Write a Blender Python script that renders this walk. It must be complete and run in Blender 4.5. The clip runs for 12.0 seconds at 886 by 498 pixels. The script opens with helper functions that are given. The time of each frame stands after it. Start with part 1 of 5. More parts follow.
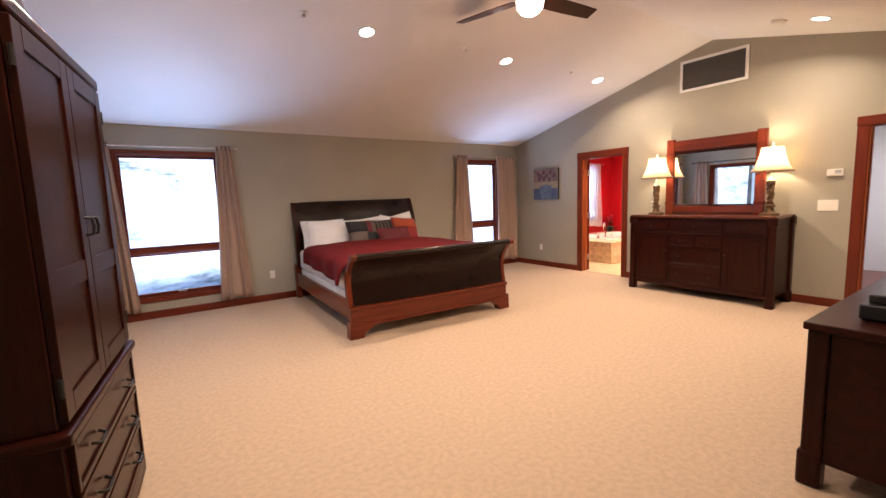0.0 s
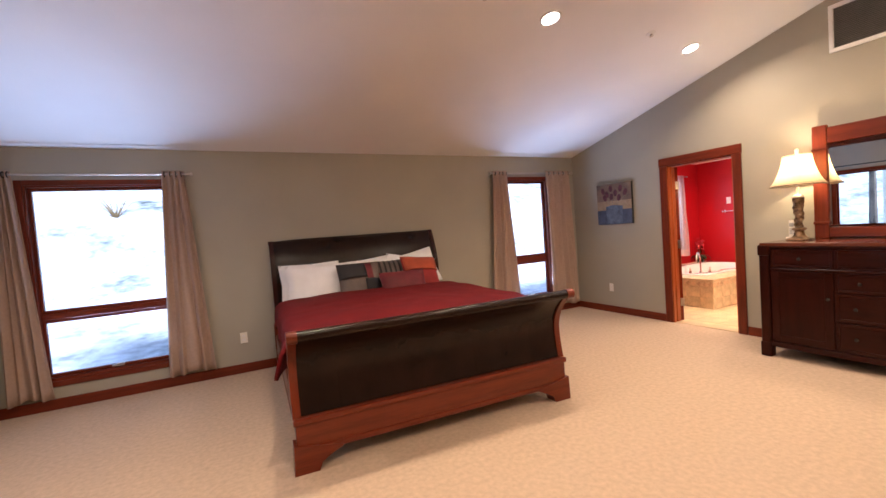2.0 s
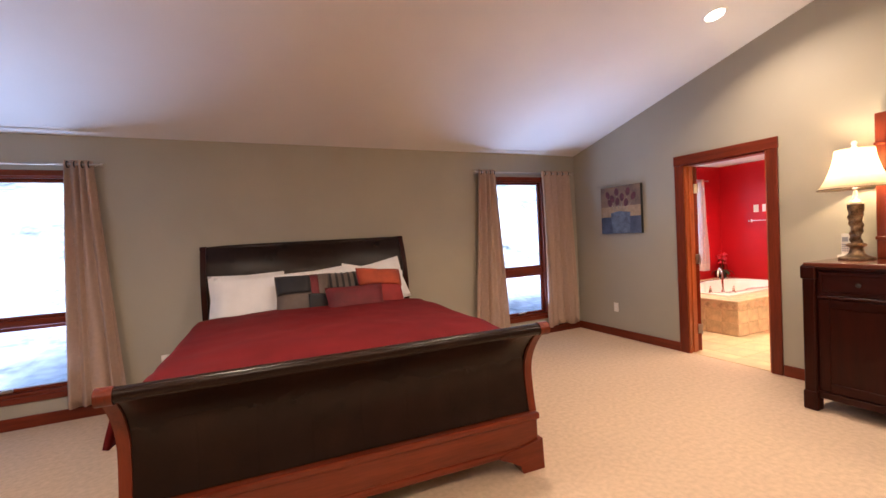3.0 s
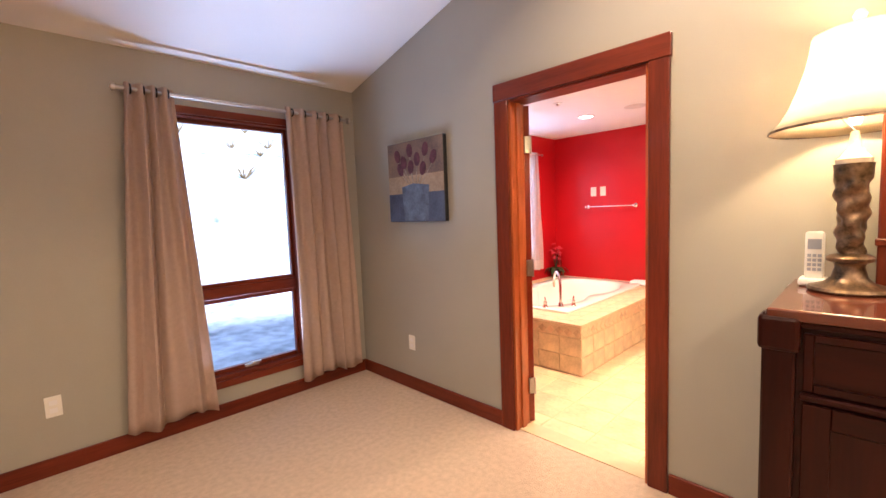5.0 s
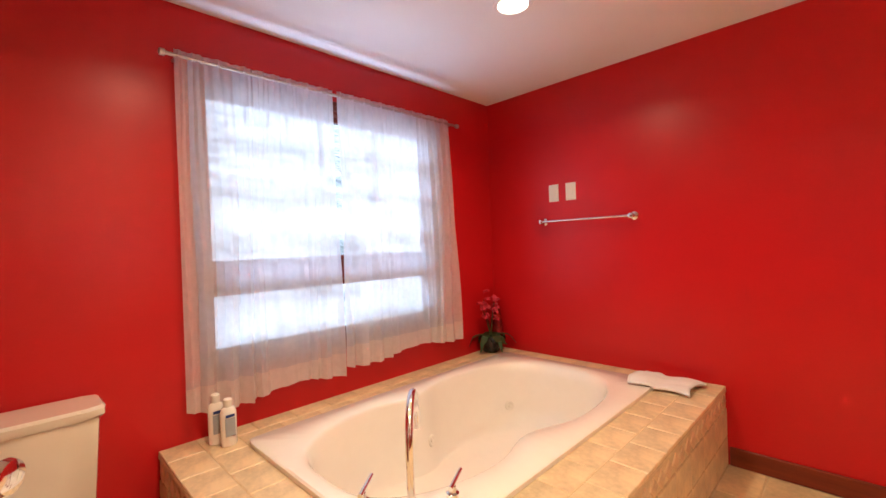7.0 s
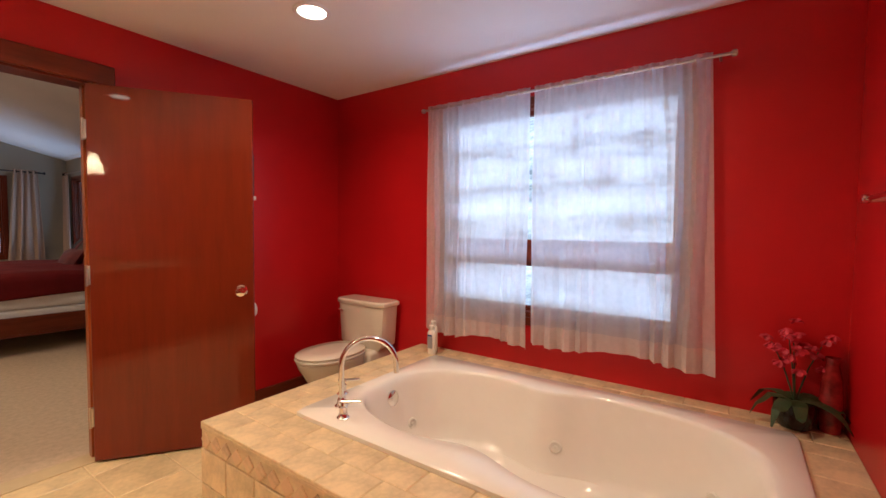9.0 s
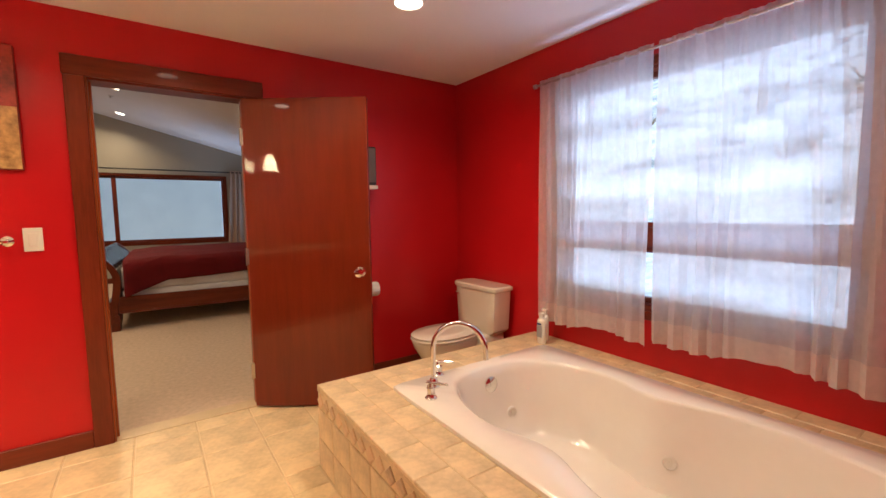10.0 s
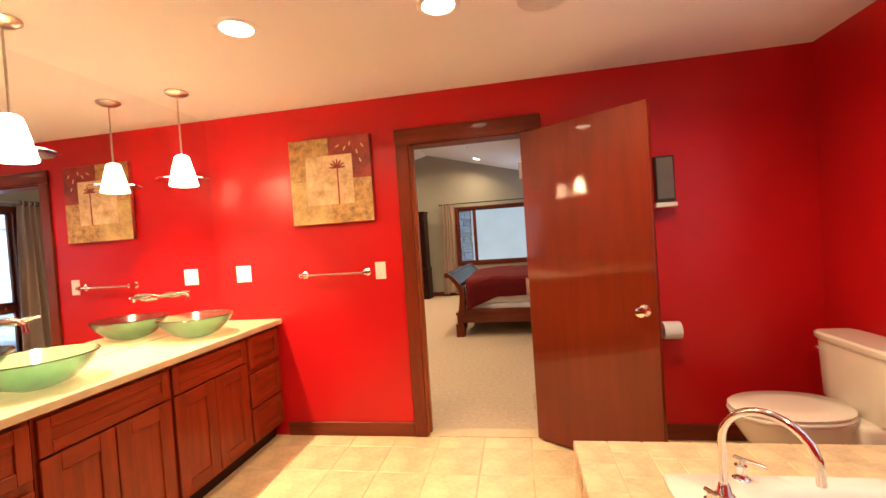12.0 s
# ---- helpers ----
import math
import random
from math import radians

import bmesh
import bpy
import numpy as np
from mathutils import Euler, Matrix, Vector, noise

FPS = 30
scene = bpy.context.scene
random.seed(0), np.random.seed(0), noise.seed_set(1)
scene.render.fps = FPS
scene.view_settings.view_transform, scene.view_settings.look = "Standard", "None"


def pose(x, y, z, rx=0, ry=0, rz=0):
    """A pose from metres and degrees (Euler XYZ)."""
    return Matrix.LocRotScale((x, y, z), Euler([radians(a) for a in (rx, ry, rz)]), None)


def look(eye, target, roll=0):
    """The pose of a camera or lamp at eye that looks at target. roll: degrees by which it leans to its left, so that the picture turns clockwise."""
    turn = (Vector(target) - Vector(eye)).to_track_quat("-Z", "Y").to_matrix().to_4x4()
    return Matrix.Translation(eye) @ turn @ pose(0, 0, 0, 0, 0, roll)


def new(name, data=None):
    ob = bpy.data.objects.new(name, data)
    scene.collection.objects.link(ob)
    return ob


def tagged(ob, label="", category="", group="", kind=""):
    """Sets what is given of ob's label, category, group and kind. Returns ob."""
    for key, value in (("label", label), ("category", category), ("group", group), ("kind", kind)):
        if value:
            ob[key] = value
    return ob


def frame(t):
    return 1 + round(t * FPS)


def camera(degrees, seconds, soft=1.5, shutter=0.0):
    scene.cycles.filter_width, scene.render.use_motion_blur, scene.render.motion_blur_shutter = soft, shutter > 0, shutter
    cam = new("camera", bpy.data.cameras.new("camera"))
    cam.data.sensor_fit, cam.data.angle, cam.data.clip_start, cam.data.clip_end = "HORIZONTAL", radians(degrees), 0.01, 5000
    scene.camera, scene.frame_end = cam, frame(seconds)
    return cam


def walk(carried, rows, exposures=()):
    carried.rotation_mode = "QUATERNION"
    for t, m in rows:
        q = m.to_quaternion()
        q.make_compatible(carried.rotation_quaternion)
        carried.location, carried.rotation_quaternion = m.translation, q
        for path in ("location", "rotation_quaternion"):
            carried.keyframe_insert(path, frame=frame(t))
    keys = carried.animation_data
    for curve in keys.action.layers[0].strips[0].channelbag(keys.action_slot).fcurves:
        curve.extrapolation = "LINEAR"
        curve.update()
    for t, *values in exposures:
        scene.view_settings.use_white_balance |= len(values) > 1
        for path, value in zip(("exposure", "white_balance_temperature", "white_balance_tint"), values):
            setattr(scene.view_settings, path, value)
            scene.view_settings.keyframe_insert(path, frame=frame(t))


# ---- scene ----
cam = camera(92.7, 12.0)
PATH = [
    (0, (-1.194, -0.376, 1.405), (-0.07, 1.262, 1.168), -2.0),
    (0.5, (-0.937, -0.041, 1.413), (0.153, 1.62, 1.181), -2.4),
    (1, (-0.66, 0.328, 1.412), (0.397, 2.015, 1.219), -2.4),
    (1.5, (-0.3, 0.664, 1.399), (0.694, 2.394, 1.262), -3.4),
    (2, (0.109, 0.971, 1.406), (1.02, 2.749, 1.319), -4.1),
    (2.5, (0.513, 1.239, 1.412), (1.371, 3.045, 1.351), -3.4),
    (2.7, (0.683, 1.347, 1.402), (1.532, 3.157, 1.348), -3.1),
    (4.5, (2.300, 2.410, 1.411), (3.406, 4.065, 1.231), -1.4),
    (5, (3.122, 2.955, 1.369), (4.519, 4.377, 1.204), -2.15),
    (5.5, (3.950, 3.410, 1.340), (5.601, 4.526, 1.175), -3.2),
    (6, (4.689, 3.799, 1.282), (6.383, 4.853, 1.144), -2.2),
    (6.5, (5.255, 4.022, 1.268), (6.847, 5.229, 1.191), -2.1),
    (6.7, (5.482, 4.057, 1.248), (7.038, 5.313, 1.209), -2.1),
    (8.3, (7.626, 3.698, 1.268), (7.243, 5.658, 1.153), -1.5),
    (8.5, (7.834, 3.694, 1.268), (7.183, 5.582, 1.163), -0.5),
    (9, (8.145, 3.688, 1.273), (7.007, 5.33, 1.181), 0.6),
    (9.5, (8.257, 3.784, 1.261), (6.861, 5.21, 1.137), 0.8),
    (10, (8.313, 3.926, 1.287), (6.678, 5.064, 1.111), -0.7),
    (10.5, (8.271, 4.024, 1.328), (6.448, 4.824, 1.134), -2.0),
    (11, (8.196, 4.135, 1.31), (6.248, 4.564, 1.155), -3.3),
    (11.5, (8.166, 4.258, 1.309), (6.169, 4.302, 1.223), -4.0),
    (12, (8.169, 4.384, 1.356), (6.199, 4.041, 1.311), -3.9),
]
EXPOSURES = [(0.0, 2.16, 5700, 16), (2.5, 2.08, 5700, 16), (4.5, 2.5, 5700, 16), (5.5, 2.3, 5900, 14), (6.5, 1.78, 6250, 9), (8.5, 1.0, 5900, 9),
             (9.5, 1.15, 6050, 9), (10.5, 1.2, 6150, 9), (11.5, 1.58, 6500, 8), (12.0, 1.75, 6600, 8)]
walk(cam, [(t, look(eye, target, roll)) for t, eye, target, roll in PATH], EXPOSURES)

# ---------------------------------------------------------------- world, sun, exposure
world = bpy.data.worlds.new("sky_world")
scene.world = world
world.use_nodes = True
wn = world.node_tree.nodes
sky = wn.new("ShaderNodeTexSky")
sky.sky_type, sky.sun_disc = "NISHITA", False
sky.sun_elevation, sky.sun_rotation = radians(37), radians(180)
wn["Background"].inputs["Strength"].default_value = 0.09
world.node_tree.links.new(sky.outputs[0], wn["Background"].inputs["Color"])
sun_data = bpy.data.lights.new("sun", "SUN")
sun_data.energy, sun_data.angle, sun_data.color = 2.5, radians(10), (0.80, 0.90, 1.0)
sun = new("sun", sun_data)
sun.matrix_world = look((0, 0, 0), (0.0, 0.80, -0.60))



def snow_light(name, x, y, z, width, watts):
    """Stands in for daylight thrown up from the snow: a slim lamp added in a window's opening, turned up and into the
    room.
    """
    li = bpy.data.lights.new(name, "AREA")
    li.shape, li.size, li.size_y, li.spread = "RECTANGLE", width, 0.05, radians(84)
    li.energy, li.color = watts, (0.50, 0.68, 1.0)
    new(name, li).matrix_world = look((x, y, z), (x, y - math.cos(radians(62)), z + math.sin(radians(62))))


snow_light("snow_light", -0.93, 6.155, 0.36, 0.95, 3.2)
snow_light("snow_light", 4.24, 6.155, 0.36, 0.65, 2.8)
# five added strips between pane and voile make the bathroom sheers glow
for z in (0.80, 1.05, 1.30, 1.52, 1.74):
    snow_light("snow_light", 7.19, 6.185, z, 1.3, 0.5)

LAMP_WARM = (1.0, 0.74, 0.47)
LAMP_BATH = (1.0, 0.75, 0.48)

# ---------------------------------------------------------------- plan
XL, XW, XB, XF = -1.82, 5.205, 5.337, 8.56      # bedroom west wall, partition faces, bath far wall
YR, YW, YM, YB = -1.30, 6.12, 2.155, 6.155       # bedroom rear wall, window wall, vanity wall, bath window wall
ZB, RIDGE_Y, RIDGE_Z, SLOPE = 2.358, 2.41, 3.385, 0.2573


def zc(y):
    return RIDGE_Z - SLOPE * abs(y - RIDGE_Y)


# ---------------------------------------------------------------- materials
def material(name, color, rough=0.6, metal=0.0, var=0.12, scale=6.0, fine=90.0, bump=0.15, stretch=(1, 1, 1), coat=0.0,
             dark=None, rnd=0.0, bump_dist=0.002, spec=0.5):
    m = bpy.data.materials.new(name)
    m.use_nodes = True
    nt = m.node_tree
    n, l = nt.nodes, nt.links
    b = n["Principled BSDF"]
    b.inputs["Roughness"].default_value, b.inputs["Metallic"].default_value = rough, metal
    b.inputs["Coat Weight"].default_value, b.inputs["Coat Roughness"].default_value = coat, 0.04
    b.inputs["Specular IOR Level"].default_value = spec
    tc, mp = n.new("ShaderNodeTexCoord"), n.new("ShaderNodeMapping")
    mp.inputs["Scale"].default_value = stretch
    l.new(tc.outputs["Object"], mp.inputs["Vector"])
    big, small = n.new("ShaderNodeTexNoise"), n.new("ShaderNodeTexNoise")
    big.inputs["Scale"].default_value, big.inputs["Detail"].default_value = scale, 5
    small.inputs["Scale"].default_value, small.inputs["Detail"].default_value = fine, 4
    for t in (big, small):
        l.new(mp.outputs[0], t.inputs["Vector"])
    add = n.new("ShaderNodeMath")
    add.operation = "MULTIPLY_ADD"
    add.inputs[1].default_value = 0.45
    l.new(small.outputs["Fac"], add.inputs[0])
    l.new(big.outputs["Fac"], add.inputs[2])
    last = add.outputs[0]
    if rnd:
        oi, ad = n.new("ShaderNodeObjectInfo"), n.new("ShaderNodeMath")
        ad.operation = "MULTIPLY_ADD"
        ad.inputs[1].default_value = rnd
        l.new(oi.outputs["Random"], ad.inputs[0])
        l.new(last, ad.inputs[2])
        last = ad.outputs[0]
    ramp = n.new("ShaderNodeValToRGB")
    lo = dark or tuple(c * (1 - var * 1.6) for c in color)
    hi = tuple(min(1, c * (1 + var)) for c in color)
    ramp.color_ramp.elements[0].position, ramp.color_ramp.elements[1].position = 0.45, 0.98 + rnd * 0.5
    ramp.color_ramp.elements[0].color, ramp.color_ramp.elements[1].color = (*lo, 1), (*hi, 1)
    l.new(last, ramp.inputs[0])
    l.new(ramp.outputs[0], b.inputs["Base Color"])
    if bump:
        bp = n.new("ShaderNodeBump")
        bp.inputs["Strength"].default_value, bp.inputs["Distance"].default_value = bump, bump_dist
        l.new(small.outputs["Fac"], bp.inputs["Height"])
        l.new(bp.outputs[0], b.inputs["Normal"])
    return m


def wood(name, color, rough=0.3, coat=0.4, axis=0, var=0.24, spec=0.2):
    s = [14, 14, 14]
    s[axis] = 1.2
    return material(name, color, rough, 0, var, 1.6, 9, 0.05, tuple(s), coat, spec=spec)


def glow(name, color, strength, base=(0.8, 0.8, 0.8)):
    m = bpy.data.materials.new(name)
    m.use_nodes = True
    b = m.node_tree.nodes["Principled BSDF"]
    b.inputs["Base Color"].default_value = (*base, 1)
    b.inputs["Emission Color"].default_value = (*color, 1)
    b.inputs["Emission Strength"].default_value = strength
    return m


def glass(name, color=(1, 1, 1), rough=0.0, ior=1.45):
    m = bpy.data.materials.new(name)
    m.use_nodes = True
    b = m.node_tree.nodes["Principled BSDF"]
    b.inputs["Base Color"].default_value = (*color, 1)
    b.inputs["Roughness"].default_value, b.inputs["IOR"].default_value = rough, ior
    b.inputs["Transmission Weight"].default_value = 1
    return m


def cloth(name, color, through_fac, clear=0.0, weave=500):
    """Fabric that lets light through; clear: the share that passes straight."""
    m = bpy.data.materials.new(name)
    m.use_nodes = True
    n, l = m.node_tree.nodes, m.node_tree.links
    n.remove(n["Principled BSDF"])
    d, tr, mix = n.new("ShaderNodeBsdfDiffuse"), n.new("ShaderNodeBsdfTranslucent"), n.new("ShaderNodeMixShader")
    tc, nz, ramp = n.new("ShaderNodeTexCoord"), n.new("ShaderNodeTexNoise"), n.new("ShaderNodeValToRGB")
    nz.inputs["Scale"].default_value = 35
    nz.inputs["Detail"].default_value = 6
    l.new(tc.outputs["Object"], nz.inputs["Vector"])
    ramp.color_ramp.elements[0].position, ramp.color_ramp.elements[1].position = 0.3, 0.75
    ramp.color_ramp.elements[0].color = (*[c * 0.93 for c in color], 1)
    ramp.color_ramp.elements[1].color = (*[min(1, c * 1.03) for c in color], 1)
    l.new(nz.outputs["Fac"], ramp.inputs[0])
    bp, fine = n.new("ShaderNodeBump"), n.new("ShaderNodeTexNoise")
    fine.inputs["Scale"].default_value = weave
    l.new(tc.outputs["Object"], fine.inputs["Vector"])
    l.new(fine.outputs["Fac"], bp.inputs["Height"])
    bp.inputs["Strength"].default_value, bp.inputs["Distance"].default_value = 0.3, 0.001
    for s in (d, tr):
        l.new(ramp.outputs[0], s.inputs["Color"])
        l.new(bp.outputs[0], s.inputs["Normal"])
    mix.inputs[0].default_value = through_fac
    l.new(d.outputs[0], mix.inputs[1])
    l.new(tr.outputs[0], mix.inputs[2])
    out = mix.outputs[0]
    if clear:
        tp, m2 = n.new("ShaderNodeBsdfTransparent"), n.new("ShaderNodeMixShader")
        m2.inputs[0].default_value = clear
        l.new(out, m2.inputs[1])
        l.new(tp.outputs[0], m2.inputs[2])
        out = m2.outputs[0]
    l.new(out, n["Material Output"].inputs["Surface"])
    return m


CARPET = material("carpet_pile", (0.63, 0.475, 0.34), 0.95, 0, 0.09, 30, 220, 0.9, bump_dist=0.011, spec=0.1)
SAGE = material("sage_wall_paint", (0.365, 0.335, 0.265), 0.55, 0, 0.04, 1.5, 220, 0.12, bump_dist=0.001)
RED = material("red_wall_paint", (0.50, 0.007, 0.010), 0.33, 0, 0.05, 1.5, 160, 0.12, bump_dist=0.001, spec=0.35)
WHITE = material("ceiling_paint", (0.80, 0.78, 0.76), 0.8, 0, 0.03, 1.2, 150, 0.25, bump_dist=0.001)
HALLW = material("hall_wall_paint", (0.72, 0.72, 0.72), 0.6, 0, 0.03, 1.2, 150, 0.1)
TRIM = [wood("cherry_trim_" + "xyz"[a], (0.145, 0.023, 0.008), 0.34, 0.15, a) for a in range(3)]
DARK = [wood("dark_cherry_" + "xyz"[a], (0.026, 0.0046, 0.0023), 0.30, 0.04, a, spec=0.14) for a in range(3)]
CHERRY = [wood("cherry_" + "xyz"[a], (0.14, 0.023, 0.007), 0.3, 0.2, a) for a in range(3)]
VANITY = [wood("vanity_cherry_" + "xyz"[a], (0.22, 0.026, 0.006), 0.32, 0.15, a) for a in range(3)]
DOORW = wood("door_mahogany_veneer", (0.165, 0.017, 0.003), 0.38, 0.7, 2, 0.11, 0.15)
LEATHER = material("dark_brown_leather", (0.015, 0.0065, 0.004), 0.27, 0, 0.3, 5, 260, 0.2, bump_dist=0.0008, spec=0.2)
DUVET = material("burgundy_duvet_cotton", (0.118, 0.0045, 0.006), 0.85, 0, 0.15, 6, 300, 0.5, spec=0.2)
LINEN = material("white_bed_linen", (0.80, 0.78, 0.77), 0.9, 0, 0.06, 5, 260, 0.4, spec=0.2)
CURTAIN = cloth("taupe_curtain_linen", (0.56, 0.41, 0.32), 0.25)
SHEER = cloth("white_sheer_voile", (0.96, 0.94, 0.95), 0.60, 0.30)
HEM = cloth("white_voile_hem", (0.86, 0.80, 0.76), 0.45, 0.08)
SHADE = cloth("cream_lampshade_fabric", (0.86, 0.76, 0.58), 0.6)
CHROME = material("chrome", (0.82, 0.80, 0.78), 0.08, 1.0, 0.03, 8, 60, 0.0)
NICKEL = material("brushed_nickel", (0.55, 0.50, 0.45), 0.3, 1.0, 0.1, 8, 60, 0.1)
BRONZE = material("antique_bronze", (0.22, 0.14, 0.075), 0.33, 0.75, 0.6, 20, 90, 0.3)
DARKIRON = material("dark_iron", (0.03, 0.028, 0.026), 0.45, 0.5, 0.2, 20, 90, 0.1)
PLASTIC = material("ivory_plastic", (0.78, 0.74, 0.66), 0.4, 0, 0.03, 9, 60, 0.0)
GREYPL = material("grey_plastic", (0.35, 0.36, 0.38), 0.45, 0, 0.05, 9, 60, 0.0)
BLACK = material("black_plastic", (0.012, 0.012, 0.013), 0.4, 0, 0.2, 9, 90, 0.1)
GRILLE = material("grey_grille", (0.14, 0.125, 0.115), 0.6, 0.2, 0.1, 9, 300, 0.3)
SPEAKER = material("speaker_mesh", (0.62, 0.60, 0.58), 0.7, 0, 0.06, 30, 500, 0.4)
ACRYLIC = material("white_acrylic", (0.86, 0.81, 0.73), 0.14, 0, 0.02, 2, 20, 0.0, coat=0.5)
CERAMIC = material("bone_ceramic", (0.78, 0.70, 0.58), 0.12, 0, 0.02, 2, 20, 0.0, coat=0.5)
TILE = material("travertine_tile", (0.65, 0.50, 0.30), 0.38, 0, 0.2, 7, 60, 0.25, rnd=0.15)
TILE2 = material("travertine_accent", (0.54, 0.38, 0.23), 0.4, 0, 0.3, 9, 70, 0.25, rnd=0.5)
FLOORT = material("cream_floor_tile", (0.63, 0.48, 0.27), 0.36, 0, 0.2, 5, 40, 0.2, rnd=0.18)
GROUT = material("sand_grout", (0.60, 0.45, 0.27), 0.9, 0, 0.1, 14, 200, 0.4)
COUNTER = material("cream_laminate", (0.56, 0.42, 0.24), 0.35, 0, 0.08, 12, 220, 0.05)
GREEN_GLASS = glass("sea_green_glass", (0.50, 0.78, 0.62), 0.12)
PANE = glass("clear_pane", (0.97, 0.985, 0.98), 0.0, 1.12)
MIRROR = material("mirror_silver", (0.90, 0.92, 0.92), 0.01, 1.0, 0.0, 1, 2, 0.0)
SNOW = material("snow_with_grass", (0.80, 0.84, 0.90), 0.8, 0, 0.1, 0.9, 6, 0.6, dark=(0.07, 0.08, 0.075), bump_dist=0.05)
BARK = material("tree_bark", (0.20, 0.16, 0.13), 0.9, 0, 0.4, 8, 60, 0.8, (1, 1, 0.2), bump_dist=0.02)
NEEDLE = material("autumn_scrub", (0.20, 0.13, 0.06), 0.9, 0, 0.4, 3, 20, 0.3)
SIDING = material("cream_siding", (0.72, 0.70, 0.62), 0.7, 0, 0.05, 2, 80, 0.2)
STONE = material("grey_field_stone", (0.24, 0.25, 0.27), 0.85, 0, 0.3, 6, 50, 0.6, rnd=0.5)
POT = material("dark_glazed_pot", (0.02, 0.02, 0.018), 0.2, 0, 0.3, 8, 60, 0.05)
LEAF = material("orchid_leaf", (0.035, 0.07, 0.025), 0.4, 0, 0.3, 12, 80, 0.1)
PETAL = material("crimson_petal", (0.56, 0.025, 0.05), 0.6, 0, 0.3, 20, 90, 0.1)
VASE = material("red_swirl_glass", (0.28, 0.015, 0.015), 0.15, 0, 0.5, 14, 50, 0.05)
BULB = glow("downlight_diffuser", (1.0, 0.86, 0.66), 4.0)
PSHADE = cloth("frosted_shade_glass", (0.95, 0.90, 0.80), 0.7)
FROST = glow("frosted_lamp_glass", (1.0, 0.82, 0.55), 2.2)


# ---------------------------------------------------------------- mesh helpers
def box(bm, x0, x1, y0, y1, z0, z1, bev=0.0, seg=1, m=None):
    r = bmesh.ops.create_cube(bm, size=1.0)
    vs = r["verts"]
    bmesh.ops.scale(bm, vec=(x1 - x0, y1 - y0, z1 - z0), verts=vs)
    bmesh.ops.translate(bm, vec=((x0 + x1) / 2, (y0 + y1) / 2, (z0 + z1) / 2), verts=vs)
    es = {e for v in vs for e in v.link_edges}
    if bev:
        rr = bmesh.ops.bevel(bm, geom=list(es), offset=bev, segments=seg, affect="EDGES", profile=0.5)
        vs = list({v for v in vs if v.is_valid} | set(rr["verts"]))
    if m is not None:
        bmesh.ops.transform(bm, matrix=m, verts=vs)
    return bm


def B(*a, **k):
    return box(bmesh.new(), *a, **k)


def prism(bm, poly, axis, a, b):
    """Extrude a polygon along an axis. poly gives the other two coordinates in order."""
    def put(p, v):
        q = list(p)
        q.insert(axis, v)
        return bm.verts.new(q)
    lo, hi = [put(p, a) for p in poly], [put(p, b) for p in poly]
    n = len(poly)
    bm.faces.new(lo)
    bm.faces.new(hi[::-1])
    for i in range(n):
        bm.faces.new((lo[i], hi[i], hi[(i + 1) % n], lo[(i + 1) % n]))
    bmesh.ops.recalc_face_normals(bm, faces=bm.faces)
    return bm


def loft(bm, rings, caps=(True, True)):
    rows = [[bm.verts.new(p) for p in r] for r in rings]
    n = len(rows[0])
    for a, b in zip(rows, rows[1:]):
        for i in range(n):
            bm.faces.new((a[i], a[(i + 1) % n], b[(i + 1) % n], b[i]))
    if caps[0]:
        bm.faces.new(rows[0][::-1])
    if caps[1]:
        bm.faces.new(rows[-1])
    return bm


def lathe(bm, prof, seg=24, at=(0, 0, 0), caps=(True, True)):
    rings = [[(at[0] + r * math.cos(2 * math.pi * i / seg), at[1] + r * math.sin(2 * math.pi * i / seg), at[2] + z)
              for i in range(seg)] for r, z in prof]
    return loft(bm, rings, caps)


def tube(bm, pts, radii, seg=10, caps=(True, True)):
    pts = [Vector(p) for p in pts]
    if not isinstance(radii, (list, tuple)):
        radii = [radii] * len(pts)
    rings, side = [], None
    for i, p in enumerate(pts):
        d = (pts[min(i + 1, len(pts) - 1)] - pts[max(i - 1, 0)]).normalized()
        if side is None:
            side = d.orthogonal().normalized()
        side = (side - d * side.dot(d)).normalized()
        up = d.cross(side)
        rings.append([p + radii[i] * (math.cos(2 * math.pi * k / seg) * side + math.sin(2 * math.pi * k / seg) * up) for k in range(seg)])
    return loft(bm, rings, caps)


def thing(name, at=(0, 0, 0), rz=0.0, label="", category="", group="", kind=""):
    ob = new(name)
    ob.empty_display_size = 0.1
    ob.location, ob.rotation_euler = at, (0, 0, radians(rz))
    return tagged(ob, label, category, group, kind)


def part(name, bm, mat, parent=None, label="", smooth=False):
    me = bpy.data.meshes.new(name)
    bmesh.ops.recalc_face_normals(bm, faces=bm.faces)
    bm.to_mesh(me)
    bm.free()
    me.materials.append(mat)
    if smooth:
        me.polygons.foreach_set("use_smooth", [True] * len(me.polygons))
        me.set_sharp_from_angle(angle=radians(40))
    ob = new(name, me)
    if parent is not None:
        ob.parent = parent
    return tagged(ob, label)


def structure(name, bm, mat, label, category, smooth=False):
    return tagged(part(name, bm, mat, None, label, smooth), "", category, "", "structure")


def solid(ob, thick, offset=0.0):
    md = ob.modifiers.new("thickness", "SOLIDIFY")
    md.thickness, md.offset = thick, offset
    return ob


def soften(ob, levels=1):
    md = ob.modifiers.new("round", "SUBSURF")
    md.levels = md.render_levels = levels
    return ob


PIECES = {}


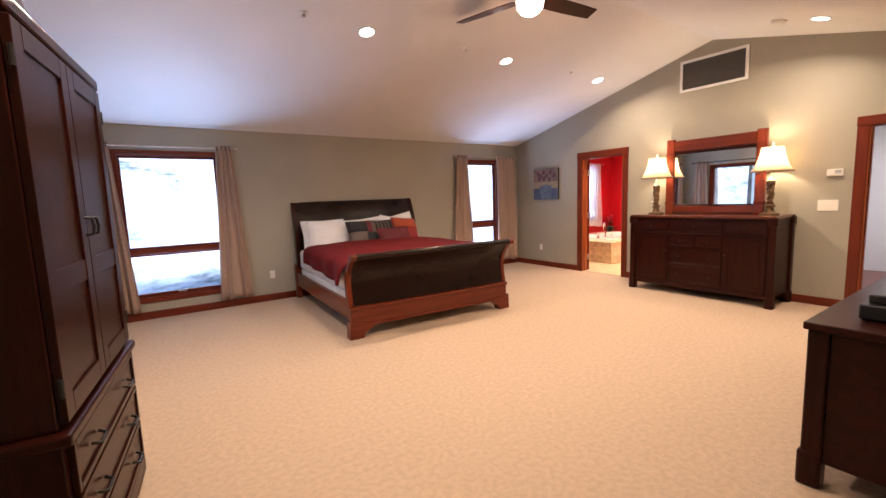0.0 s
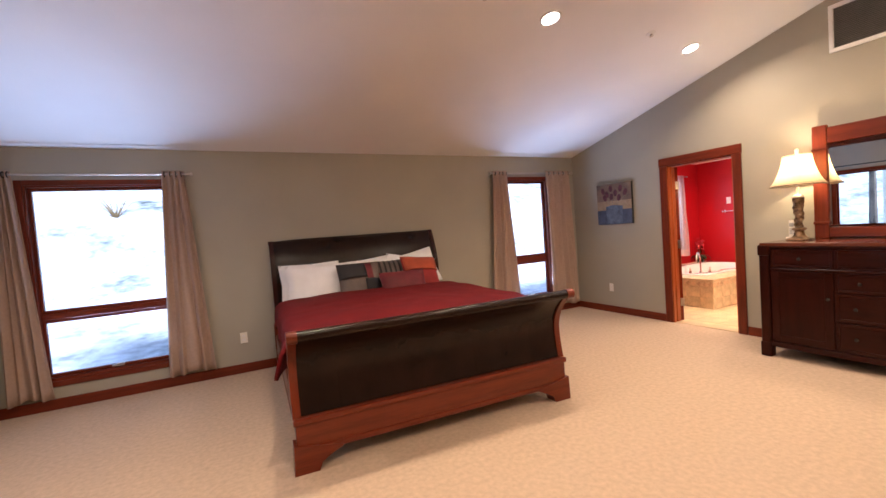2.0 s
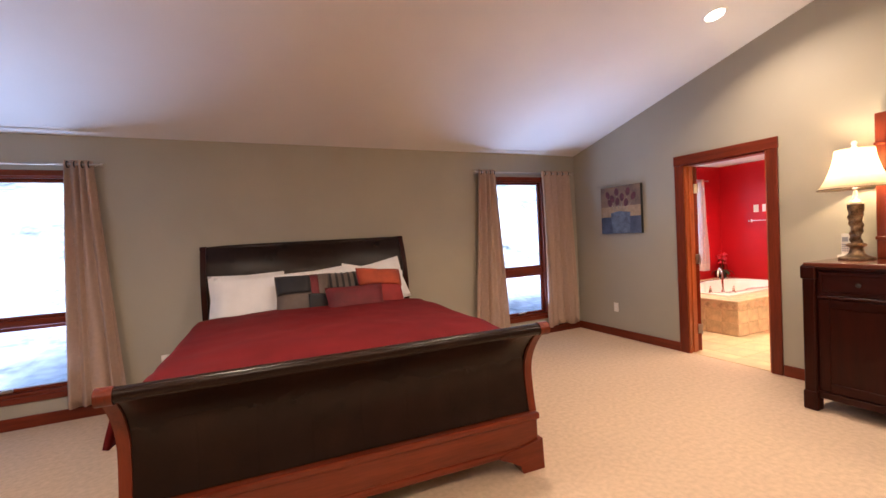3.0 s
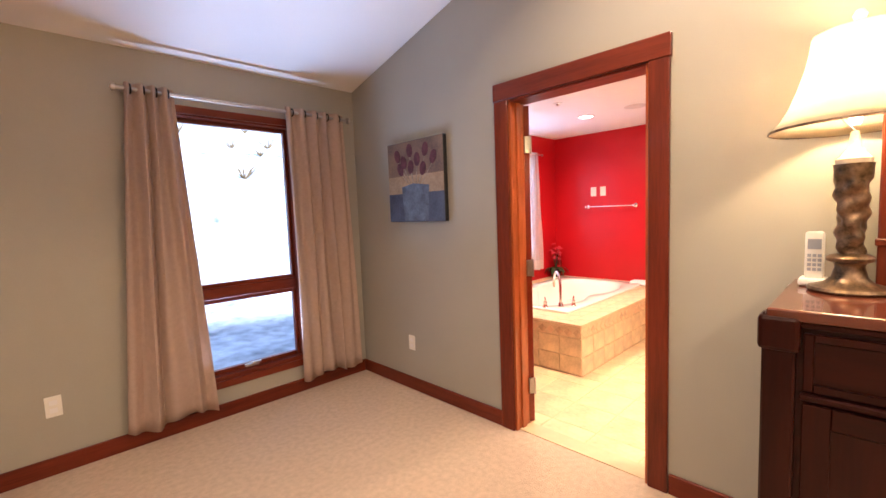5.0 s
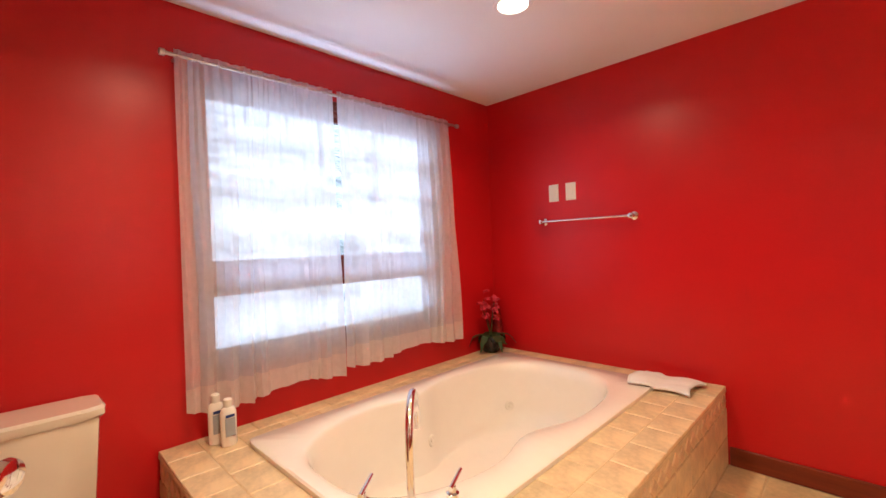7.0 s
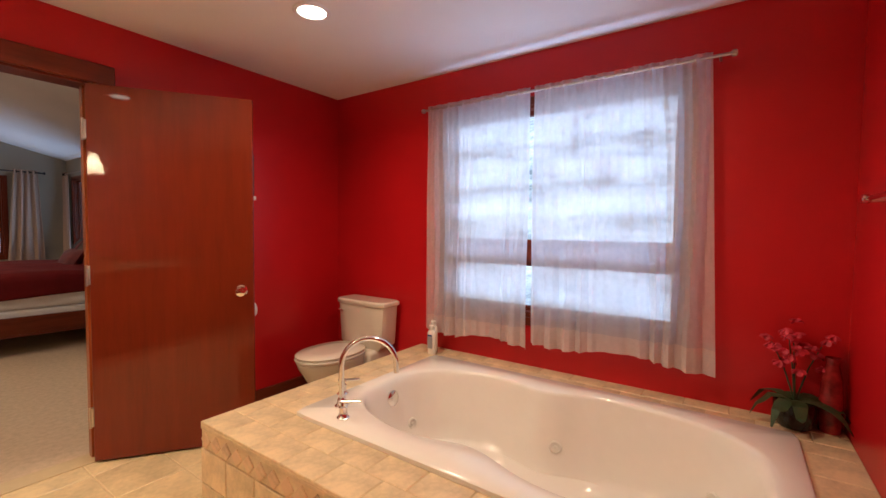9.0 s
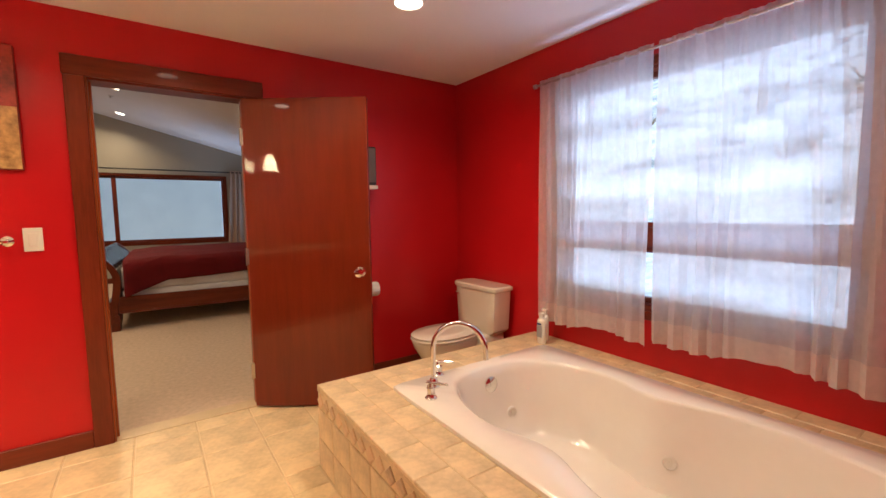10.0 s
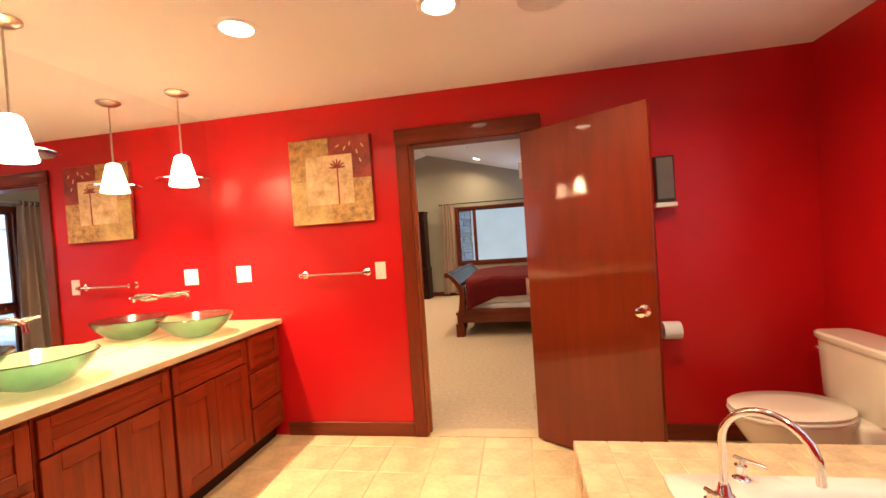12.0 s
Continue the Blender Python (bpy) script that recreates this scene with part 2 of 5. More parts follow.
def piece(name, mat, parent, size, at, rot=(0, 0, 0), cut=0.003):
    """One tile, stone or plank: a shared chamfered block, lying with its face up (local z)."""
    key = (mat.name, *[round(s, 3) for s in size])
    if key not in PIECES:
        w, d, h = (s / 2 for s in size)
        v = []
        for z, i in ((-h, 0), (h - cut, 0), (h, cut)):
            v += [(-w + i, -d + i, z), (w - i, -d + i, z), (w - i, d - i, z), (-w + i, d - i, z)]
        f = [(3, 2, 1, 0), (8, 9, 10, 11)]
        for k in (0, 4):
            f += [(k + i, k + (i + 1) % 4, k + 4 + (i + 1) % 4, k + 4 + i) for i in range(4)]
        me = bpy.data.meshes.new(name)
        me.from_pydata(v, [], f)
        me.materials.append(mat)
        PIECES[key] = me
    ob = new(name, PIECES[key])
    ob.parent = parent
    ob.location, ob.rotation_euler = at, [radians(a) for a in rot]
    return ob


# ---------------------------------------------------------------- shell of the bedroom
structure("floor", B(XL - 0.15, XW + 0.13, YR - 0.15, YW + 0.15, -0.15, 0.0), CARPET, "beige cut-pile carpet with faint tread marks", "carpet")


def wall_along_x(name, y0, y1, x0, x1, ztop, holes, mat, label):
    """A wall along x with rectangular openings (x0, x1, z0, z1)."""
    bm, cur = bmesh.new(), x0
    for a, b, c, d in sorted(holes):
        box(bm, cur, a, y0, y1, -0.15, ztop)
        if c > -0.14:
            box(bm, a, b, y0, y1, -0.15, c)
        box(bm, a, b, y0, y1, d, ztop)
        cur = b
    box(bm, cur, x1, y0, y1, -0.15, ztop)
    return structure(name, bm, mat, label, "wall")


def wall_along_y(name, x0, x1, y0, y1, top, holes, mat, label):
    """A wall along y whose top follows top(y), with openings (y0, y1, z0, z1)."""
    bm = bmesh.new()

    def run(a, b, z):
        mid = [(RIDGE_Y, top(RIDGE_Y))] if a < RIDGE_Y < b else []
        prism(bm, [(a, z), (b, z), (b, top(b))] + mid + [(a, top(a))], 0, x0, x1)
    cur = y0
    for a, b, c, d in sorted(holes):
        run(cur, a, -0.15)
        if c > -0.14:
            prism(bm, [(a, -0.15), (b, -0.15), (b, c), (a, c)], 0, x0, x1)
        run(a, b, d)
        cur = b
    run(cur, y1, -0.15)
    return structure(name, bm, mat, label, "wall")


W1 = (-1.50, -0.36, 0.24, 2.10)
W2 = (3.82, 4.66, 0.24, 2.10)
WB = (6.45, 7.93, 0.71, 2.06)
WL = (3.02, 5.32, 0.73, 2.06)
DR = (3.685, 4.488, 2.03)
D2 = (-0.02, 0.83, 2.03)
wall_along_x("wall_north", YW, YW + 0.16, XL - 0.15, XW + 0.066, zc(YW) + 0.02, [W1, W2], SAGE, "sage-green painted bedroom wall with two tall windows")
wall_along_y("wall_west", XL - 0.16, XL, YR - 0.16, YW, zc, [WL], SAGE, "sage-green painted gable wall with a wide window")
wall_along_y("wall_east", XW, XW + 0.066, YR - 0.16, YW, zc, [(D2[0], D2[1], -0.15, D2[2]), (DR[0], DR[1], -0.15, DR[2])], SAGE, "sage-green painted gable wall with two doorways")
wall_along_x("wall_south", YR - 0.16, YR, XL, XW, zc(YR) + 0.02, [], SAGE, "sage-green painted rear bedroom wall")
bm = prism(bmesh.new(), [(YR, 0), (-0.32, 0), (-0.32, zc(-0.32)), (YR, zc(YR))], 0, 0.72, XW - 0.003)
structure("wall_partition", bm, SAGE, "sage-green painted closet wall behind the low dresser", "wall")
for nm, a, b in (("ceiling_north", RIDGE_Y, YW + 0.17), ("ceiling_south", YR - 0.17, RIDGE_Y)):
    bm = prism(bmesh.new(), [(a, zc(a)), (b, zc(b)), (b, zc(b) + 0.14), (a, zc(a) + 0.14)], 0, XL - 0.16, XW + 0.066)
    structure(nm, bm, WHITE, "white painted sloping ceiling rising to a ridge", "ceiling")

# ---------------------------------------------------------------- shell of the bathroom
structure("floor_bathroom", B(XB - 0.066, XF + 0.15, YM - 0.15, YB + 0.15, -0.15, -0.003), GROUT, "cream square floor tiles with sand grout", "tile floor")
wall_along_y("wall_bath_west", XB - 0.066, XB, YM - 0.15, YB, lambda y: ZB + 0.02, [(DR[0], DR[1], -0.15, DR[2])], RED, "red painted bathroom wall with a doorway")
wall_along_x("wall_bath_north", YB, YB + 0.125, XB - 0.066, XF + 0.15, ZB + 0.02, [WB], RED, "red painted bathroom wall with a window")
wall_along_y("wall_bath_east", XF, XF + 0.14, YM - 0.15, YB, lambda y: ZB + 0.02, [], RED, "red painted bathroom wall")
wall_along_x("wall_bath_south", YM - 0.14, YM, XB, XF, ZB + 0.02, [], RED, "red painted wall behind the vanity mirror")
structure("ceiling_bathroom", B(XB - 0.06, XF + 0.14, YM - 0.14, YB + 0.12, ZB, ZB + 0.12), WHITE, "white painted flat bathroom ceiling", "ceiling")

# ---------------------------------------------------------------- hall beyond the second doorway
structure("floor_hall", B(XW + 0.13, 8.4, -1.3, 1.94, -0.15, -0.001), CHERRY[0], "reddish polished wood hall floor", "wood floor")
wall_along_x("wall_hall_north", 1.80, 1.94, XB, 8.4, 2.45, [], HALLW, "pale grey hall wall")
wall_along_x("wall_hall_south", -1.44, -1.3, XB, 8.4, 2.45, [], HALLW, "pale grey hall wall")
bm = B(8.4, 8.54, -1.44, 1.94, -0.15, 2.45)
structure("wall_hall_east", bm, HALLW, "pale grey hall wall", "wall")
bm = B(XW + 0.066, XB, -1.46, D2[0], -0.15, 2.45)
box(bm, XW + 0.066, XB, D2[1], 1.96, -0.15, 2.45)
box(bm, XW + 0.066, XB, D2[0], D2[1], D2[2], 2.45)
structure("wall_hall_west", bm, HALLW, "pale grey hall wall with a doorway", "wall")
structure("ceiling_hall", B(XW + 0.066, 8.5, -1.44, 1.96, 2.45, 2.55), WHITE, "white hall ceiling", "ceiling")


# ---------------------------------------------------------------- trim, doors, windows
def baseboard(name, runs, mats=TRIM, h=0.10):
    for i, (ax, a, b, p, s) in enumerate(runs):
        q = sorted((p, p + s * 0.016))
        bm = B(a, b, q[0], q[1], 0.0, h, bev=0.004) if ax == 0 else B(q[0], q[1], a, b, 0.0, h, bev=0.004)
        structure(name, bm, mats[ax], "dark cherry wooden baseboard", "baseboard")


baseboard("baseboard", [(0, XL + 0.016, XW - 0.016, YW, -1), (1, YR, YW, XL, 1), (1, DR[1] + 0.09, YW, XW, -1), (1, D2[1] + 0.09, DR[0] - 0.09, XW, -1)])
DARKTRIM = [wood("bath_trim_" + "xyz"[a], (0.165, 0.026, 0.009), 0.35, 0.2, a) for a in range(3)]
baseboard("baseboard_bath", [(1, 2.66, DR[0] - 0.077, XB, 1), (1, DR[1] + 0.09, YB, XB, 1), (0, XB + 0.016, 6.24, YB, -1), (1, YM, 4.565, XF, -1)], DARKTRIM)


# trim cherry as it looks strongly lit: the light is put into this brighter orange
JAMB = [wood("lit_cherry_" + "xyz"[a], (0.36, 0.085, 0.022), 0.3, 0.3, a) for a in range(3)]


def doorway(name, y0, y1, z1, xa, xb, label, mats=TRIM):
    """Jamb lining and casings on both faces of a doorway in a wall along y."""
    d = thing(name, (0, 0, 0), 0, label, "door frame", "", "structure")
    for n, a, b in (("jamb", y0, y0 + 0.02), ("jamb", y1 - 0.02, y1)):
        part(n, B(xa - 0.002, xb + 0.002, a, b, 0, z1), JAMB[2], d)
    part("head_jamb", B(xa - 0.002, xb + 0.002, y0 + 0.02, y1 - 0.02, z1 - 0.02, z1), mats[1], d)
    for f, t in ((xa, -0.02), (xb, 0.02)):
        mats = TRIM if t < 0 else DARKTRIM
        q = sorted((f, f + t))
        inset = 0.004 if t < 0 else 0.014
        for a, b in ((y0 - 0.09 + inset, y0 + inset), (y1 - 0.008, y1 + 0.09)):
            part("casing", B(q[0], q[1], a, b, 0, z1 - 0.008, bev=0.004), mats[2], d)
        part("head_casing", B(q[0] - 0.002, q[1] + 0.002, y0 - 0.095 + inset, y1 + 0.095, z1 - 0.008, z1 + 0.095, bev=0.004), mats[1], d)
    for a in (y0 + 0.02, y1 - 0.032):
        part("door_stop", B((xa + xb) / 2 - 0.02, (xa + xb) / 2 + 0.02, a, a + 0.012, 0, z1 - 0.02), JAMB[2], d)
    return d


dw = doorway("door_1", DR[0], DR[1], DR[2], XW, XB, "cherry door frame between bedroom and bathroom")
doorway("door_2", D2[0], D2[1], D2[2], XW, XB, "cherry door frame to the hall")
part("threshold", B(XW + 0.02, XB + 0.01, DR[0] + 0.02, DR[1] - 0.02, 0.0, 0.006, bev=0.002), COUNTER, dw)

# open door leaf: hinged on the north jamb, swung into the bathroom
leaf = thing("open_door", (XB + 0.012, DR[1] - 0.03, 0.012), 54.0, "glossy mahogany flush door standing open into bathroom", "door")
part("door_slab", B(0.0, 0.79, -0.02, 0.018, 0.0, 1.995, bev=0.003), DOORW, leaf)
for s, y in ((-1, -0.02), (1, 0.018)):
    bm = lathe(bmesh.new(), [(0.03, 0), (0.032, 0.004), (0.02, 0.008), (0.011, 0.014), (0.011, 0.035), (0.024, 0.042), (0.03, 0.055), (0.026, 0.066), (0.012, 0.07)], 20)
    bmesh.ops.transform(bm, matrix=pose(0.725, y, 0.895, 90 if s < 0 else -90), verts=bm.verts)
    part("door_knob", bm, CHROME, leaf, "polished round door knob", True)
for z in (0.24, 1.0, 1.76):
    h = part("hinge", B(-0.012, 0.004, -0.024, 0.016, z - 0.05, z + 0.05, bev=0.002), NICKEL, leaf, "satin nickel butt hinge")
    part("hinge_pin", lathe(bmesh.new(), [(0.006, z - 0.056), (0.006, z + 0.056)], 10, (-0.012, -0.022, 0)), NICKEL, h, "", True)


def window(name, kind, rect, face, out, rails, label, handle=True):
    """A window in an opening. kind 0: wall along x (face is y), 1: along y (face is x). out: the sign towards outdoors."""
    a, b, z0, z1 = rect
    w = thing(name, (0, 0, 0), 0, label, "window", "", "structure")

    def bx(u0, u1, d0, d1, za, zb, bev=0.003):
        p = sorted((face + out * d0, face + out * d1))
        return B(u0, u1, p[0], p[1], za, zb, bev=bev) if kind == 0 else B(p[0], p[1], u0, u1, za, zb, bev=bev)
    ax = 0 if kind == 0 else 1
    # casing on the inner face, then lining, then sashes
    for u0, u1 in ((a - 0.035, a + 0.02), (b - 0.02, b + 0.035)):
        part("casing", bx(u0, u1, -0.014, 0.004, z0 - 0.03, z1 + 0.03), TRIM[2], w)
    part("head_casing", bx(a + 0.02, b - 0.02, -0.014, 0.004, z1 - 0.02, z1 + 0.03), TRIM[ax], w)
    part("window_sill", bx(a + 0.02, b - 0.02, -0.014, 0.004, z0 - 0.03, z0 + 0.02), TRIM[ax], w)
    for u0, u1 in ((a, a + 0.035), (b - 0.035, b)):
        part("window_frame", bx(u0, u1, 0.004, 0.12, z0, z1), TRIM[2], w)
    for za, zb in ((z0, z0 + 0.05), (z1 - 0.035, z1)):
        part("window_frame", bx(a + 0.035, b - 0.035, 0.004, 0.12, za, zb), TRIM[ax], w)
    lo = z0 + 0.05
    for za, zb in rails:
        part("rail", bx(a + 0.035, b - 0.035, 0.05, 0.11, za, zb), TRIM[ax], w)
    spans, cur = [], lo
    for za, zb in rails:
        spans.append((cur, za))
        cur = zb
    spans.append((cur, z1 - 0.035))
    for i, (za, zb) in enumerate(spans):
        s = part("sash", bx(a + 0.035, a + 0.06, 0.06, 0.10, za, zb), TRIM[2], w)
        part("sash", bx(b - 0.06, b - 0.035, 0.06, 0.10, za, zb), TRIM[2], w)
        part("sash", bx(a + 0.06, b - 0.06, 0.06, 0.10, za, za + 0.03), TRIM[ax], w)
        part("sash", bx(a + 0.06, b - 0.06, 0.06, 0.10, zb - 0.03, zb), TRIM[ax], w)
        p = part("pane", bx(a + 0.055, b - 0.055, 0.078, 0.084, za + 0.02, zb - 0.02, 0), PANE, w)
        p.visible_shadow = False
    if handle:
        mid = (a + b) / 2
        h = part("latch", bx(mid - 0.05, mid + 0.05, 0.035, 0.058, lo + 0.008, lo + 0.028, 0.004), NICKEL, w, "satin nickel crank latch")
        part("crank", bx(mid - 0.01, mid + 0.06, 0.015, 0.035, lo + 0.03, lo + 0.042, 0.004), NICKEL, h)
    return w


window("window_1", 0, W1, YW, 1, [(0.83, 0.89)], "tall cherry-framed window over a low awning sash")
window("window_2", 0, W2, YW, 1, [(0.83, 0.91)], "tall narrow cherry-framed window over an awning sash")
window("window_3", 0, WB, YB, 1, [(1.075, 1.185)], "cherry-framed bathroom window over the tub deck", False)
wl = window("window_4", 1, WL, XL, -1, [], "wide cherry-framed gable window looking at a wing", False)
for y in (3.44,):
    part("mullion", B(XL - 0.11, XL - 0.02, y - 0.035, y + 0.035, WL[2] + 0.05, WL[3] - 0.035, bev=0.003), TRIM[2], wl)


# ---------------------------------------------------------------- curtains
def drape(name, kind, face, inward, t0, t1, b0, b1, ztop, zbot, folds, depth, mat, label, grom=True, sheer=False, hem=0.0):
    """A hanging curtain panel: t0..t1 along the wall at the top, b0..b1 at the foot."""
    c = thing(name, (0, 0, 0), 0, label, "curtain")
    seed = (t0 * 7.3 + face) % 5
    nu, nv = folds * 10, 26

    def pt(u, v):
        s = u + 0.018 * math.sin(u * 17 + seed) * (0.3 + v)
        along = (t0 + (t1 - t0) * s) * (1 - v) + (b0 + (b1 - b0) * s) * v
        amp = depth * (0.75 + 0.45 * math.sin(u * 9 + seed * 2) * v)
        ph = 2 * math.pi * folds * (u + 0.02 * math.sin(v * 4 + u * 11))
        d = amp * math.sin(ph) * (1 if not sheer else 0.35 + 0.65 * v)
        if sheer:
            d += 0.3 * amp * math.sin(ph * 2.7 + seed)
        z = ztop + (zbot - ztop) * v + (0.018 * math.sin(u * 8 + seed) if v > 0.97 else 0)
        dd = face + inward * (0.075 + d)
        return (along, dd, z) if kind == 0 else (dd, along, z)
    cut = 1.0 - hem / abs(ztop - zbot) if hem else 1.0
    for nm, va, vb, mt in (("panel", 0.0, cut, mat), ("hem", cut, 1.0, HEM)):
        if vb - va < 1e-4:
            continue
        bm = bmesh.new()
        k = nv if nm == "panel" else 4
        g = [[bm.verts.new(pt(i / nu, va + (vb - va) * j / k)) for i in range(nu + 1)] for j in range(k + 1)]
        for j in range(k):
            for i in range(nu):
                bm.faces.new((g[j][i], g[j][i + 1], g[j + 1][i + 1], g[j + 1][i]))
        o = part(nm, bm, mt, c, "", True)
        if not sheer:
            solid(o, 0.003)
    if grom:
        for i in range(folds):
            u = (i + 0.5) / folds
            p = pt(u, 0.02)
            q = Vector((p[0], face + inward * 0.075, ztop - 0.035)) if kind == 0 else Vector((face + inward * 0.075, p[1], ztop - 0.035))
            bm = bmesh.new()
            ring = []
            for k in range(17):
                an = 2 * math.pi * k / 16
                off = Vector((0, math.cos(an), math.sin(an))) if kind == 0 else Vector((math.cos(an), 0, math.sin(an)))
                ring.append(q + 0.026 * off)
            tube(bm, ring, 0.005, 6)
            part("grommet", bm, DARKIRON, c, "", True)
    return c


def rod(name, kind, face, inward, a, b, z, r, mat, label):
    c = thing(name, (0, 0, 0), 0, label, "curtain rod")
    d = face + inward * 0.075
    P = (lambda s, dd=d, zz=z: (s, dd, zz)) if kind == 0 else (lambda s, dd=d, zz=z: (dd, s, zz))
    part("pole", tube(bmesh.new(), [P(a), P(b)], r, 12), mat, c, "", True)
    for s, e in ((a, -1), (b, 1)):
        part("finial", tube(bmesh.new(), [P(s), P(s + e * 0.012), P(s + e * 0.016), P(s + e * 0.034), P(s + e * 0.038)], [r, r, r * 1.9, r * 1.9, r * 0.8], 12), mat, c, "", True)
        part("bracket", tube(bmesh.new(), [P(s - e * 0.03), P(s - e * 0.03, face + inward * 0.002)], r * 0.7, 8), mat, c, "", True)
    return c


L1 = "taupe grommet curtain panel hanging on a metal rod"
drape("curtain", 0, YW, -1, -1.66, -1.53, -1.72, -1.40, 2.205, 0.13, 4, 0.032, CURTAIN, L1)
drape("curtain", 0, YW, -1, -0.40, -0.21, -0.50, -0.09, 2.205, 0.13, 4, 0.032, CURTAIN, L1)
rod("curtain_rod", 0, YW, -1, -1.70, -0.17, 2.17, 0.009, NICKEL, "slim satin nickel curtain rod above a window")
drape("curtain", 0, YW, -1, 3.60, 3.85, 3.45, 3.95, 2.205, 0.11, 4, 0.036, CURTAIN, L1)
drape("curtain", 0, YW, -1, 4.57, 5.06, 4.60, 5.11, 2.205, 0.11, 5, 0.036, CURTAIN, L1)
rod("curtain_rod", 0, YW, -1, 3.57, 5.08, 2.17, 0.012, NICKEL, "satin nickel curtain rod above a window")
drape("curtain", 1, XL, 1, 5.42, 5.72, 5.28, 5.80, 2.205, 0.06, 4, 0.035, CURTAIN, L1)
drape("curtain", 1, XL, 1, 2.72, 2.96, 2.62, 2.98, 2.205, 0.06, 4, 0.035, CURTAIN, L1)
rod("curtain_rod", 1, XL, 1, 2.66, 5.78, 2.17, 0.012, DARKIRON, "dark iron curtain rod above the gable window")
L2 = "sheer white voile curtain gathered on a rod"
drape("sheer_curtain", 0, YB, -1, 6.35, 7.105, 6.335, 7.105, 2.125, 0.565, 9, 0.022, SHEER, L2, False, True, 0.11)
drape("sheer_curtain", 0, YB, -1, 7.135, 8.02, 7.14, 8.065, 2.125, 0.595, 10, 0.022, SHEER, L2, False, True, 0.11)
rod("curtain_rod", 0, YB, -1, 6.335, 8.085, 2.10, 0.008, NICKEL, "satin nickel curtain rod over the bathroom window")


# ---------------------------------------------------------------- ceiling fixtures
def downlight(x, y, z, tilt, watts, color, label, size=0.13):
    d = thing("recessed_light", (x, y, z), 0, label, "ceiling light", "recessed ceiling lights")
    d.rotation_euler = (radians(tilt), 0, 0)
    part("trim_ring", lathe(bmesh.new(), [(0.070, -0.001), (0.072, -0.008), (0.088, -0.007), (0.094, -0.001)], 28, caps=(False, False)), WHITE, d, "", True)
    part("diffuser", lathe(bmesh.new(), [(0.071, -0.002), (0.060, -0.005), (0.001, -0.006)], 24, caps=(False, True)), BULB, d)
    li = bpy.data.lights.new("downlight", "AREA")
    li.shape, li.size, li.energy, li.color, li.spread = "DISK", size, watts, color, radians(150)
    lo = new("downlight", li)
    lo.matrix_world = pose(x, y, z, tilt) @ pose(0, 0, -0.012)


TILT_N = -math.degrees(math.atan(SLOPE))
for x in (-1.12, 0.74, 2.61, 4.45):
    downlight(x, 3.643, zc(3.643), TILT_N, 6.4, LAMP_WARM, "round white recessed light glowing in the sloping ceiling")
    downlight(x, 1.10, zc(1.10), -TILT_N, 6.4, LAMP_WARM, "round white recessed light glowing in the sloping ceiling")
for x, y in ((6.36, 5.09), (6.36, 4.12), (6.44, 3.22), (7.52, 5.16)):
    downlight(x, y, ZB, 0, 4.2, LAMP_BATH, "round white recessed light glowing in bathroom ceiling")
for x in (0.10, 1.93, 3.76):
    s = thing("sprinkler", (x, 3.58, zc(3.58)), 0, "small white ceiling sprinkler with a metal tip", "sprinkler", "ceiling sprinklers")
    s.rotation_euler = (radians(TILT_N), 0, 0)
    part("escutcheon", lathe(bmesh.new(), [(0.042, 0), (0.040, -0.006), (0.016, -0.009)], 20, caps=(False, True)), WHITE, s, "", True)
    part("nozzle", lathe(bmesh.new(), [(0.013, -0.009), (0.010, -0.020), (0.018, -0.024), (0.018, -0.027)], 12), NICKEL, s, "", True)
s = thing("sprinkler", (6.75, 5.05, ZB), 0, "small white sprinkler in the bathroom ceiling", "sprinkler", "ceiling sprinklers")
part("escutcheon", lathe(bmesh.new(), [(0.042, 0), (0.040, -0.006), (0.016, -0.009)], 20, caps=(False, True)), WHITE, s, "", True)
part("nozzle", lathe(bmesh.new(), [(0.013, -0.009), (0.010, -0.020), (0.018, -0.024)], 12), NICKEL, s, "", True)
sm = thing("smoke_detector", (4.42, 1.43, zc(1.43)), 0, "round tan smoke detector on the ceiling", "smoke detector")
sm.rotation_euler = (radians(-TILT_N), 0, 0)
part("body", lathe(bmesh.new(), [(0.07, 0), (0.07, -0.02), (0.055, -0.035), (0.001, -0.037)], 24, caps=(False, True)), PLASTIC, sm, "", True)
for x, y in ((6.28, 4.56), (7.51, 4.63)):
    s = thing("ceiling_speaker", (x, y, ZB), 0, "round off-white speaker grille flush in bathroom ceiling", "speaker", "ceiling speakers")
    part("rim", lathe(bmesh.new(), [(0.105, 0), (0.118, -0.004), (0.118, 0)], 32, caps=(False, False)), WHITE, s, "", True)
    part("grille", lathe(bmesh.new(), [(0.108, -0.001), (0.09, -0.005), (0.001, -0.006)], 32, caps=(False, True)), SPEAKER, s, "", True)

fan = thing("ceiling_fan", (1.74, RIDGE_Y, 0), 0, "three-bladed ceiling fan with frosted glowing light bowl", "ceiling fan")
part("canopy", lathe(bmesh.new(), [(0.07, 3.40), (0.07, 3.34), (0.03, 3.30)], 20), NICKEL, fan, "", True)
part("downrod", lathe(bmesh.new(), [(0.014, 3.32), (0.014, 3.20)], 12), NICKEL, fan, "", True)
part("motor", lathe(bmesh.new(), [(0.04, 3.22), (0.11, 3.20), (0.14, 3.16), (0.13, 3.12), (0.12, 3.10)], 28), NICKEL, fan, "brushed nickel motor housing", True)
part("light_bowl", lathe(bmesh.new(), [(0.12, 3.10), (0.115, 3.06), (0.08, 3.01), (0.03, 2.985), (0.001, 2.982)], 28, caps=(False, False)), PSHADE, fan, "glowing frosted glass bowl", True)
